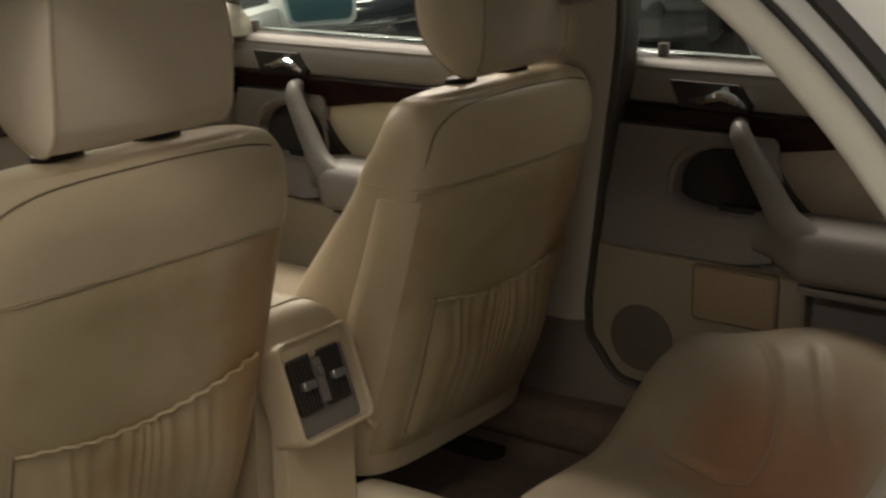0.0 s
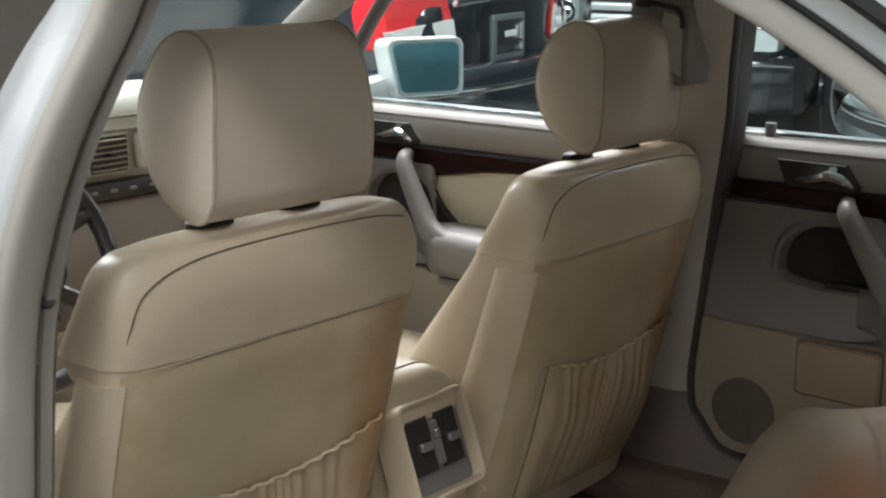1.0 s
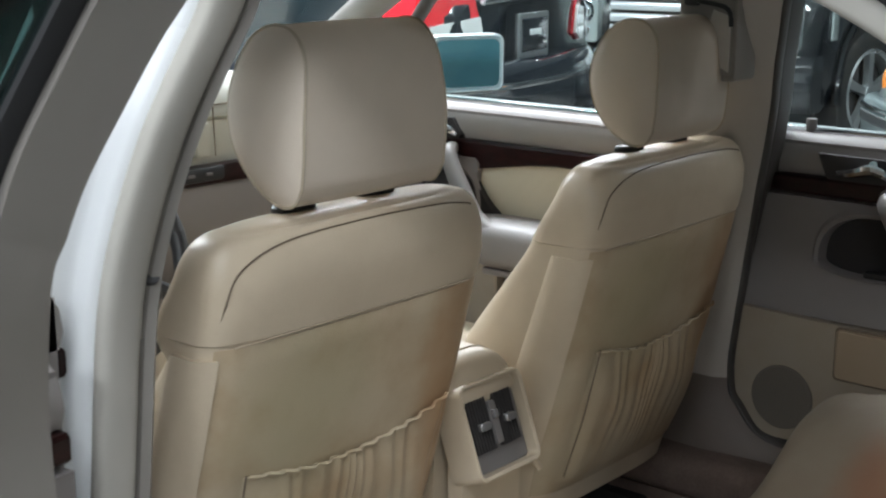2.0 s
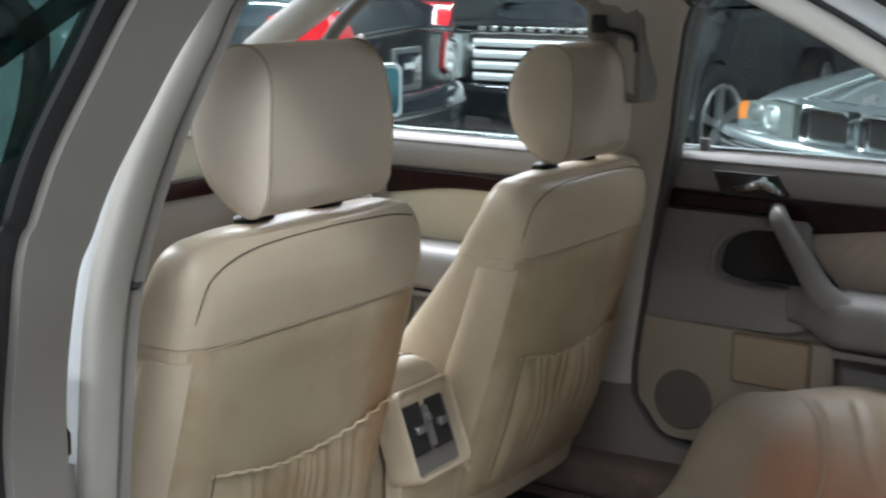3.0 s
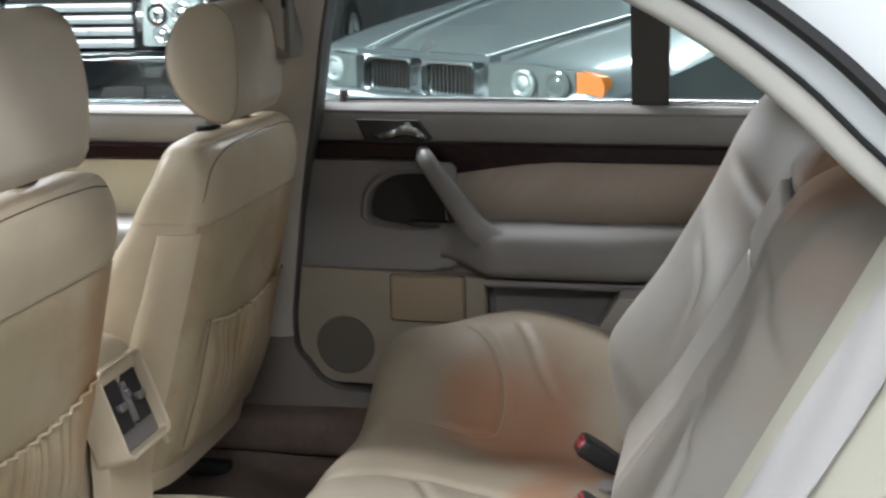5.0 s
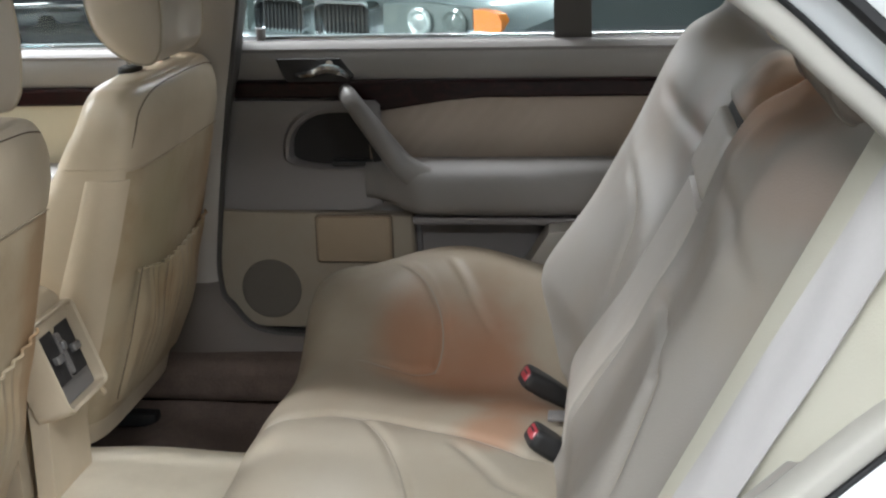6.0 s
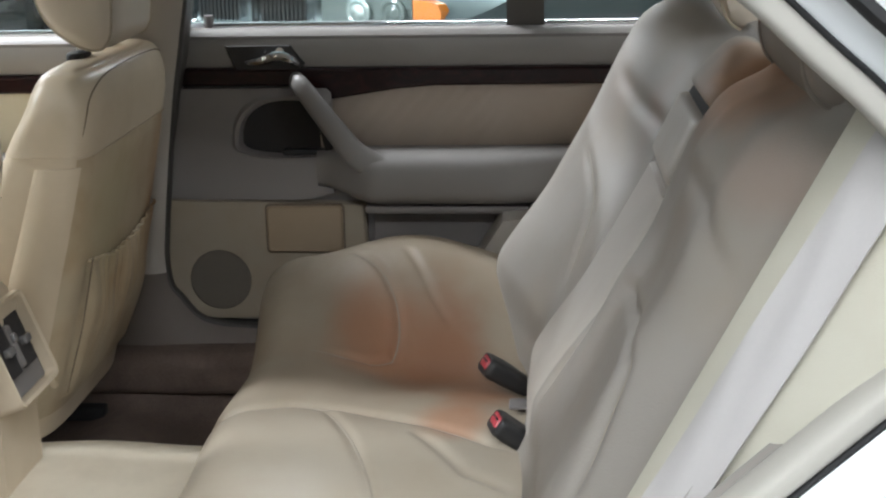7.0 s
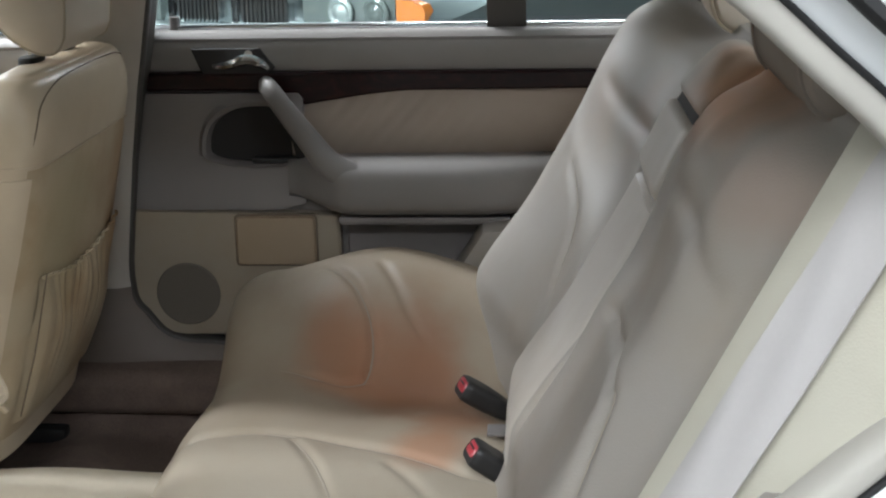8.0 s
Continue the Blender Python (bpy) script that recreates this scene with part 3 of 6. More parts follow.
# ---------------------------------------------------------------- doors
def door(name, s, dy, rear, label, y_end=-0.74):
    """A car door, built at the right of the car (s = 1) or mirrored; dy moves it forward."""
    hinge = (0.84, 0.06 + dy, 0.40) if s > 0 else (-0.83, 0.055 + dy, 0.31)
    d = thing(name, hinge, label, "car door", "doors of the white saloon")
    lift = (0.0 if rear else -0.012) - (0.06 if s < 0 and rear else 0.0)

    def put(nm, mesh, mat, par=None, lab="", smooth=True):
        mesh.shift((0, dy, lift))
        if s < 0:
            mesh.mirror()
        return part(nm, mesh, mat, par or d, lab, smooth)

    # outer skin and core
    bot = [(0.055, 0.36), (0.055, 1.0), (-0.93, 1.0), (-0.93, 0.90), (-0.80, 0.80), (-0.66, 0.62), (-0.50, 0.36)] if rear else [(0.055, 0.40), (0.055, 1.0), (y_end, 1.0), (y_end, 0.40)]
    put("outer_skin", Mesh().plate(bot, "x", 0.80, 0.90, 0.02), M_WHITE, None, "white painted outer skin")
    core = [(0.050, 0.355), (0.045, 0.985), (-0.92 if rear else y_end, 0.985), (-0.92 if rear else y_end, 0.90), (-0.79 if rear else y_end, 0.80), (-0.66 if rear else y_end, 0.62), (-0.52 if rear else y_end, 0.355)]
    put("door_card", Mesh().plate(core, "x", 0.80, 0.765), M_TAUPE, None, "dark taupe door card")
    y1 = -0.93 if rear else y_end
    # upper trim roll
    ys = [0.045 + (y1 - 0.045) * i / 24 for i in range(25)]
    put("upper_trim", Mesh().loft([[(0.805, y, 0.925), (0.762, y, 0.925), (0.756, y, 0.945), (0.760, y, 0.972), (0.774, y, 0.991), (0.790, y, 0.998), (0.812, y, 0.998)] for y in ys]), M_TAUPE_LIGHT, None, "grey-taupe padded top roll")
    put("sill_strip", Mesh().box((0.808, (0.045 + y1) / 2, 1.001), (0.012, 0.045 - y1, 0.010), 0.003), M_CHROME, None, "bright metal window strip")
    # wood strip with its wedge
    wood = []
    for i in range(61):
        y = 0.042 + (y1 + 0.01 - 0.042) * i / 60
        zb = lerp([(-0.95, 0.888), (-0.50, 0.886), (-0.43, 0.880), (-0.275, 0.856), (-0.262, 0.857), (-0.245, 0.887), (0.06, 0.889)], y)
        wood.append([(0.775, y, zb), (0.752, y, zb + 0.002), (0.748, y, zb + 0.006), (0.748, y, 0.918), (0.752, y, 0.923), (0.775, y, 0.924)])
    put("wood_strip", Mesh().loft(wood), M_WOOD, None, "glossy dark red burl wood strip")
    # front half of the middle panel with the oval pocket
    n = 48
    oval = []
    for k in range(n):
        t = 2 * math.pi * k / n
        c, q = math.cos(t), math.sin(t)
        yy = -0.222 + (0.108 if c > 0 else 0.085) * math.copysign(abs(c) ** 0.85, c)
        zz = 0.777 + (0.086 if q > 0 else 0.026) * math.copysign(abs(q) ** 0.8, q)
        oval.append((yy, zz))
    rect = []
    for yy, zz in oval:
        dy_, dz_ = yy + 0.215, zz - 0.777
        f = min((0.255 / dy_) if dy_ > 1e-6 else 9, (0.086 / -dy_) if dy_ < -1e-6 else 9, (0.108 / dz_) if dz_ > 1e-6 else 9, (0.115 / -dz_) if dz_ < -1e-6 else 9)
        rect.append((-0.215 + dy_ * f, 0.777 + dz_ * f))
    rim = [(-0.215 + (yy + 0.215) * 1.13, 0.777 + (zz - 0.777) * 1.2) for yy, zz in oval]
    put("middle_panel", Mesh().loft([[(0.77, a, b) for a, b in rect], [(0.742 - 0.006 * sm(0.80, 0.66, b), a, b) for a, b in rect], [(0.738, a, b) for a, b in rim], [(0.728, -0.215 + (a + 0.215) * 1.06, 0.777 + (b - 0.777) * 1.1) for a, b in oval], [(0.733, a, b) for a, b in oval], [(0.766, -0.215 + (a + 0.215) * 0.96, 0.777 + (b - 0.777) * 0.96) for a, b in oval]], caps=False), M_TAUPE)
    put("door_pocket", Mesh().plate([(-0.215 + (a + 0.215) * 0.965, 0.777 + (b - 0.777) * 0.965) for a, b in oval], "x", 0.768, 0.762), M_DARK, None, "black oval storage recess")
    # flat dark plate draws the shade in the gap behind the handle
    put("gap_shade", Mesh().plate([(-0.262, 0.868), (-0.284, 0.857), (-0.330, 0.796), (-0.378, 0.745), (-0.29, 0.745), (-0.278, 0.80)], "x", 0.76, 0.7345), M_DARK, None, "dark plate standing in for the shaded gap behind the grab handle")
    put("switch_plate", Mesh().box((0.752, -0.25, 0.757), (0.03, 0.10, 0.012), 0.004), M_BLACK)
    # pleated insert
    rows = []
    for i in range(91):
        y = -0.275 + (y1 + 0.02 + 0.275) * i / 90
        row = []
        zt = lerp([(-0.95, 0.892), (-0.50, 0.890), (-0.43, 0.884), (-0.27, 0.860)], y)
        for k in range(15):
            z = 0.755 + (zt - 0.755) * k / 14
            u = (y + 0.9 * (z - 0.82)) / 0.034
            pl = 0.0048 * abs(math.sin(math.pi * u)) * sm(0.0, 0.06, -0.30 - y) * sm(-0.66, -0.60, y) * (1.0 if rear else 0.12)
            row.append((0.762 - pl - 0.010 * math.sin(math.pi * k / 14), y, z))
        rows.append(row)
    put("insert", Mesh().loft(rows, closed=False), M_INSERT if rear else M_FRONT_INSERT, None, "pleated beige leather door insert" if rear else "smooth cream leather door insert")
    # armrest
    rings = []
    for i in range(31):
        y = -0.27 + (-0.80 + 0.27) * i / 30
        g = sm(-0.27, -0.40, y)
        g2 = 1 - 0.35 * sm(-0.62, -0.80, y)
        dx = 0.030 + 0.095 * g * g2
        zc = 0.722 + 0.004 * (1 - g)
        hh = 0.036 + 0.016 * g
        ring = super_ring(0.762 - dx / 2, zc, dx / 2 + 0.012, hh, 28, 3.2)
        rings.append([(a, y, b) for a, b in ring])
    put("armrest", Mesh().loft(rings), M_ARM, None, "soft grey-taupe door armrest")
    # pull handle
    pts = spline([(0.735, -0.235, 0.902), (0.703, -0.250, 0.896), (0.688, -0.278, 0.862), (0.672, -0.320, 0.812), (0.658, -0.362, 0.766), (0.654, -0.42, 0.736), (0.655, -0.49, 0.722), (0.665, -0.56, 0.716)], 30)
    rings = []
    for i, p in enumerate(pts):
        a = pts[max(0, i - 1)]
        b = pts[min(len(pts) - 1, i + 1)]
        t = (b - a).normalized()
        u = Vector((1, 0, 0))
        u = (u - t * u.dot(t)).normalized()
        w = t.cross(u)
        k = i / 30
        ra, rb = 0.014 + 0.010 * k - 0.014 * sm(0.75, 1.0, k), 0.017 + 0.026 * k * k - 0.02 * sm(0.8, 1.0, k)
        rings.append([p + ra * c * u + rb * q * w for c, q in super_ring(0, 0, 1, 1, 16, 2.6)])
    put("pull_handle", Mesh().loft(rings), M_ARM, None, "taupe grab handle rising from the armrest")
    # lower panels
    def deeper(m):
        m.v = [(x + 0.034, -0.6 + (y + 0.6) * 1.017, 1.2 + (z - 1.2) * 1.017) for x, y, z in m.v]
        return m

    low = [(0.030, 0.672), (-0.366, 0.662), (-0.372, 0.43)] + [(-0.06, 0.424), (-0.02, 0.430), (0.012, 0.446), (0.030, 0.472), (0.038, 0.51), (0.040, 0.56)]
    put("lower_panel", deeper(Mesh().plate(low, "x", 0.745, 0.699, 0.005)), M_PANEL, None, "scuffed cream vinyl lower door panel")
    if rear:
        put("lid", deeper(Mesh().plate(rounded(-0.322, -0.170, 0.566, 0.660, 0.008), "x", 0.705, 0.690, 0.004)), M_LID, None, "tan brown door bin lid")
        put("lid_gap", deeper(Mesh().plate(rounded(-0.325, -0.167, 0.563, 0.664, 0.009), "x", 0.705, 0.697)), M_STITCH)
    sp = Mesh().plate([(-0.070 + 0.062 * math.cos(k * math.pi / 20), 0.507 + 0.062 * math.sin(k * math.pi / 20)) for k in range(40)], "x", 0.705, 0.695, 0.003)
    put("speaker_grille", deeper(sp), M_SPK, None, "round grey-beige perforated speaker grille")
    put("lower_pocket", Mesh().plate([(-0.376, 0.655), (-0.70, 0.655), (-0.60, 0.44), (-0.376, 0.44)], "x", 0.775, 0.745, 0.004), M_TAUPE, None, "recessed dark taupe map pocket")
    put("pocket_edge", Mesh().box((0.715, -0.53, 0.657), (0.09, 0.32, 0.016), 0.006), M_TAUPE)
    # handle, pin
    bz = put("handle_bezel", Mesh().plate([(-0.092, 0.968), (-0.222, 0.968), (-0.250, 0.932), (-0.240, 0.920), (-0.112, 0.920)], "x", 0.765, 0.751, 0.004), M_BEZEL, None, "dark recessed handle bezel")
    put("door_handle", Mesh().tube(spline([(0.748, -0.135, 0.936), (0.738, -0.165, 0.940), (0.732, -0.20, 0.950), (0.733, -0.225, 0.944), (0.742, -0.238, 0.932)], 14), [0.005 + 0.005 * math.sin(math.pi * i / 14) for i in range(15)], 8), M_CHROME, bz, "chrome door lever")
    put("handle_boss", Mesh().tube([(0.75, -0.205, 0.957), (0.735, -0.205, 0.959)], 0.008, 10), M_CHROME, bz)
    put("lock_pin", Mesh().tube([(0.806, -0.052, 0.995), (0.806, -0.052, 1.022)], 0.010, 12), M_TAUPE)
    # window frame and panes
    top = [(0.035, 1.0), (0.015, 1.12), (-0.020, 1.22), (-0.08, 1.30), (-0.19, 1.345), (-0.42, 1.345), (-0.68, 1.30), (-0.90, 1.19), (-1.05, 1.02)] if rear else [(y_end + 0.05, 1.0), (y_end + 0.06, 1.30), (-0.45, 1.36), (-0.22, 1.27), (0.0, 1.06), (0.02, 1.0)]

    def gx(z):
        return 0.815 - 0.34 * max(0, z - 1.0)

    pth = [Vector((gx(b), a, b)) for a, b in [(p.x, p.y) for p in spline([(a, b, 0) for a, b in top], 40)]]
    if s < 0 and rear:
        return d
    put("window_frame", Mesh().tube(pth, 0.016, 10), M_FRAME, None, "dark grey window frame")
    zt = [(p.y, p.z) for p in pth]
    pane = put("window_pane", Mesh().loft([[(gx(z), y, z) for y, z in zt], [(gx(z) + 0.005, y, z) for y, z in zt]]), M_GLASS, None, "clear side window glass", False)
    pane.visible_shadow = False
    if rear:
        put("window_divider", Mesh().loft([[(gx(z) - 0.016, -0.645, z), (gx(z) - 0.016, -0.718, z), (gx(z) + 0.016, -0.718, z), (gx(z) + 0.016, -0.645, z)] for z in (0.99, 1.23)]), M_FRAME, None, "dark grey window divider bar")
    return d


door("rear_door", 1, 0.0, True, "closed rear door with taupe trim, burl wood and cream panels")
door("front_door", 1, 0.995, False, "closed front door with taupe trim, burl wood and cream insert", y_end=-0.885)
door("front_door", -1, 1.00, False, "closed front door beside the cream front seat", y_end=-0.92)
OPEN_DOOR = door("rear_door", -1, 0.0, True, "rear door standing open with taupe trim")
SWING = radians(-80)


def open_door_frame():
    """Window frame of the open door, given where it stands and turned back to the closed pose."""
    h = Vector(OPEN_DOOR.location)
    back = Matrix.Rotation(-SWING, 3, "Z")

    def shut(p):
        return h + back @ (Vector(p) - h)

    along = Vector((math.sin(SWING), -math.cos(SWING), 0))
    face = Vector((-along.y, along.x, 0))
    line = spline([(-0.90, -0.085, 0.80), (-0.912, -0.097, 0.93), (-0.930, -0.14, 1.057), (-0.921, -0.153, 1.10), (-0.905, -0.165, 1.15), (-0.875, -0.183, 1.213), (-0.845, -0.196, 1.267), (-0.805, -0.21, 1.325), (-0.775, -0.23, 1.39), (-0.80, -0.26, 1.46), (-0.95, -0.30, 1.50), (-1.20, -0.33, 1.46), (-1.50, -0.30, 1.25), (-1.72, -0.23, 1.0)], 60)
    m, rub, edge = Mesh(), Mesh(), []
    rings, rr = [], []
    for i, p in enumerate(line):
        t = (line[min(60, i + 1)] - line[max(0, i - 1)]).normalized()
        w = face.cross(t).normalized()
        if w.dot(Vector((-1.1, -0.3, 1.0)) - p) < 0:
            w = -w
        rings.append([shut(p + a * w + b * face) for a, b in ((0, -0.012), (0.025, -0.022), (0.066, -0.016), (0.080, -0.004), (0.080, 0.02), (0.0, 0.02))])
        rr.append([shut(p + w * (0.092 + a) + face * b) for a, b in super_ring(0, 0, 0.016, 0.013, 8, 2.5)])
        edge.append(shut(p + w * 0.10))
    part("window_frame", m.loft(rings), M_TRIM, OPEN_DOOR, "taupe trimmed window frame")
    part("window_seal", rub.loft(rr), M_RUBBER, OPEN_DOOR, "black rubber window seal")
    off = back @ (face * 0.004)
    pane = part("window_pane", Mesh().loft([[e for e in edge], [e + off for e in edge]]), M_DOORGLASS, OPEN_DOOR, "green-tinted window glass", False)
    pane.visible_shadow = False


open_door_frame()
OPEN_DOOR.rotation_euler = (0, 0, SWING)


# ---------------------------------------------------------------- front seats
SEAT_Y = [(0.36, 0.14), (0.42, 0.125), (0.55, 0.083), (0.705, 0.045), (0.855, 0.016), (0.93, 0.000), (0.99, -0.004), (1.01, 0.0)]
SEAT_F = [(0.36, 0.43), (0.50, 0.395), (0.673, 0.31), (0.841, 0.178), (0.936, 0.125), (0.99, 0.11), (1.01, 0.105)]


def seat_ring(z, half, grow=0.0, n=56, e=5.0):
    yr, yf = lerp(SEAT_Y, z) - grow, lerp(SEAT_F, z) + grow
    return [(a, b, z) for a, b in super_ring(0, (yr + yf) / 2, half + grow, (yf - yr) / 2, n, e)]


def back_y(x, z):
    """Local y of the seat back's rear surface."""
    yr, yf = lerp(SEAT_Y, z), lerp(SEAT_F, z)
    k = min(0.999, abs(x) / half_width(z))
    return (yr + yf) / 2 - (yf - yr) / 2 * (1 - k ** 5.0) ** 0.2


def half_width(z):
    return lerp([(0.36, 0.245), (0.5, 0.262), (0.70, 0.262), (0.86, 0.260), (0.95, 0.254), (0.99, 0.24), (1.02, 0.20)], z)


def pad_ring(t):
    """Height, half width, middle and half depth of the shoulder pad, t from its straight part (0) to its top (pi / 2)."""
    z = 0.90 + 0.088 * math.sin(t)
    yr, yf = lerp(SEAT_Y, z), lerp(SEAT_F, z)
    hw = half_width(0.90) + 0.0022 - 0.046 * (1 - math.cos(t)) ** 1.25
    return z, hw, (yr + yf) / 2 + 0.006 * math.sin(t), ((yf - yr) / 2 + 0.0022) * (1 - 0.42 * (1 - math.cos(t)) ** 1.6)


def front_seat(wide, deep_k, tall, narrow):
    """One front seat; wide, deep_k and tall scale its headrest across, along and up, narrow draws in the front of its outer side."""
    st = thing("front_seat", (0, 0.3, 0.24), "cream leather front seat with a gathered map pocket on its back", "car seat", "front seats")
    m = Mesh()
    zs = [0.36 + 0.50 * i / 18 for i in range(19)]
    m.loft([[(x * (1 - (narrow * sm(0.862, 0.80, z) * sm(0.05, 0.16, y - lerp(SEAT_Y, z)) if x < 0 else 0)), y, z) for x, y, z in seat_ring(z, half_width(z))] for z in zs])
    part("backrest", m, M_SEAT, st)
    m = Mesh()
    zs = [0.858, 0.861, 0.868, 0.878, 0.89, 0.90]
    rings = [seat_ring(z, half_width(z), -0.002 if z < 0.86 else 0.0022) for z in zs]
    for k in range(1, 15):
        t = k / 14 * math.pi / 2
        z, hw, mid, deep = pad_ring(t)
        rings.append([(a, b, z) for a, b in super_ring(0, mid, hw, deep, 56, 4.6 - 1.4 * math.sin(t))])
    z, hw, mid, deep = pad_ring(math.pi / 2)
    for k, up in ((0.93, 0.0028), (0.78, 0.0055), (0.45, 0.0075), (0.05, 0.008)):
        rings.append([(a, b, z + up) for a, b in super_ring(0, mid, hw * k ** 0.5, deep * k, 56, 3.2)])
    m.loft(rings)
    part("upper_pad", m, M_SEAT, st, "smooth cream leather shoulder pad")
    # rear panel with pocket
    rows = []
    for i in range(31):
        z = 0.40 + 0.455 * i / 30
        row = []
        for k in range(33):
            x = -0.248 + 0.490 * k / 32
            edge = sm(-0.248, -0.230, x) * sm(0.242, 0.20, x) * sm(0.40, 0.43, z) * sm(0.857, 0.835, z)
            row.append((x, back_y(x, z) - 0.0012 - 0.004 * edge, z))
        rows.append(row)
    m = Mesh().loft(rows, closed=False)
    part("rear_panel", m, M_SEATBACK, st, "stained cream vinyl seat back panel")

    def pocket_top(x):
        return 0.672 + 0.30 * max(0, x + 0.02) ** 2 * 2.2 - 0.02 * sm(-0.2, -0.05, x) 

    rows = []
    nx = 120
    for i in range(25):
        v = i / 24
        row = []
        for k in range(nx + 1):
            x = -0.198 + 0.396 * k / nx
            zt = pocket_top(x)
            z = 0.425 + (zt - 0.425) * v
            ph = 2 * math.pi * (x * 34 + 0.9 * math.sin(x * 21) + 0.35 * math.sin(x * 57))
            g = math.sin(ph) * 0.5 + 0.5
            belly = 0.014 * math.sin(math.pi * min(1, v * 0.9 + 0.12)) ** 0.8 * sm(0.198, 0.16, abs(x))
            ruffle = 0.0046 * g * (0.25 + 0.75 * v ** 1.5) * sm(0.198, 0.18, abs(x)) + 0.004 * math.sin(31 * x + 9 * v) * v
            row.append((x, back_y(x, z) - 0.007 - belly - ruffle, z + 0.004 * g * v ** 6))
        rows.append(row)
    m = Mesh().loft(rows, closed=False)
    pk = part("map_pocket", m, M_SEATBACK, st, "gathered elastic map pocket, stained")
    pts = [(x, back_y(x, pocket_top(x)) - 0.012 - 0.003 * math.sin(x * 210), pocket_top(x) + 0.001) for x in [-0.196 + 0.392 * k / 90 for k in range(91)]]
    part("pocket_hem", Mesh().tube(pts, 0.0028, 6), M_SEATBACK, pk)
    part("pocket_seam", Mesh().tube([(-0.199, lerp(SEAT_Y, z) - 0.011, z) for z in [0.44 + 0.02 * k for k in range(13)]], 0.0014, 6), M_STITCH, pk)
    # seams and piping
    seam = [(x, lerp(SEAT_Y, 0.859) - 0.002, 0.859) for x in [-0.235 + 0.44 * k / 30 for k in range(31)]]
    part("seam", Mesh().tube(seam, 0.0011, 6), M_THREAD, st)
    arc = []
    for x, z in [(p.x, p.y) for p in spline([(-0.246, 0.864, 0), (-0.243, 0.905, 0), (-0.222, 0.950, 0), (-0.15, 0.976, 0), (0.0, 0.982, 0), (0.14, 0.979, 0), (0.195, 0.972, 0), (0.212, 0.968, 0)], 48)]:
        up = max(0.0, min(1.0, (z - 0.90) / 0.088))
        zz, hw, mid, deep = pad_ring(math.asin(up))
        if z < 0.90:
            mid, deep = (lerp(SEAT_Y, z) + lerp(SEAT_F, z)) / 2, (lerp(SEAT_F, z) - lerp(SEAT_Y, z)) / 2 + 0.0022
        e = 4.6 - 1.4 * up
        arc.append((x, mid - deep * (1 - min(0.985, abs(x) / hw) ** e) ** (1 / e) - 0.0010, z))
    part("piping", Mesh().tube(arc, 0.0011, 8), M_STITCH, st)
    # side flap of the backrest and lower valance
    edge = ((-0.016, 0.016, 0.012), (-0.016, 0.016, -0.006), (-0.008, 0.009, -0.006), (0.001, 0.003, -0.004), (0.005, 0.003, 0.012), (0.005, 0.003, 0.040), (0.001, 0.003, 0.048), (-0.010, 0.003, 0.045))
    fl = Mesh().loft([[(-(half_width(z) + a), back_y(half_width(z) - k, z) + c, z) for a, k, c in edge] for z in [0.40 + 0.442 * i / 14 for i in range(15)]])
    part("side_flap", fl, M_SEAT, st)
    # lower cushion and base
    rings = []
    for i in range(25):
        y = 0.28 + 0.62 * i / 24
        f = sm(0.90, 0.80, y)
        rings.append([(a, y, b) for a, b in super_ring(0, 0.455, 0.262 * (0.9 + 0.1 * f), 0.085 * (0.55 + 0.45 * f), 40, 4)])
    part("seat_cushion", Mesh().loft(rings), M_SEAT, st, "cream leather seat cushion")
    part("seat_base", Mesh().box((0, 0.58, 0.32), (0.46, 0.56, 0.14), 0.02), M_BLACK, st)
    for s in (1, -1):
        part("seat_rail", Mesh().box((0.19 * s, 0.55, 0.245), (0.035, 0.75, 0.03), 0.006), M_BLACK, st, "black steel seat rail")
        part("recliner_cover", Mesh().box((0.258 * s, 0.42, 0.42), (0.02, 0.20, 0.12), 0.015, 3), M_TAUPE_LIGHT, st)
    # headrest
    side = spline([(0.001, 1.045, 0), (-0.004, 1.09, 0), (-0.003, 1.15, 0), (0.006, 1.195, 0), (0.030, 1.219, 0), (0.065, 1.222, 0), (0.100, 1.205, 0), (0.125, 1.165, 0), (0.130, 1.12, 0), (0.116, 1.075, 0), (0.085, 1.042, 0), (0.045, 1.022, 0), (0.016, 1.024, 0), (0.001, 1.045, 0)], 52)[:-1]
    side = [Vector(((p.x - 0.06) * deep_k + 0.06, 1.024 + (p.y - 1.024) * tall - 0.009, 0)) for p in side]

    def across(x, z):
        return x * wide * (1 - 0.10 * sm(1.10, 1.23, z))

    cy, cz = 0.062, 1.116
    rings = []
    for x, k in ((-0.141, 0.02), (-0.139, 0.45), (-0.135, 0.75), (-0.129, 0.93), (-0.124, 1.0), (-0.121, 1.0), (-0.095, 1.006), (-0.05, 1.012), (0, 1.014), (0.05, 1.012), (0.095, 1.006), (0.121, 1.0), (0.124, 1.0), (0.129, 0.93), (0.135, 0.75), (0.139, 0.45), (0.141, 0.02)):
        rings.append([(across(x, cz + (p.y - cz) * k), cy + (p.x - cy) * k, cz + (p.y - cz) * k) for p in side])
    hr = part("headrest", Mesh().loft(rings), M_HEAD, st, "boxy cream leather headrest with piped sides")
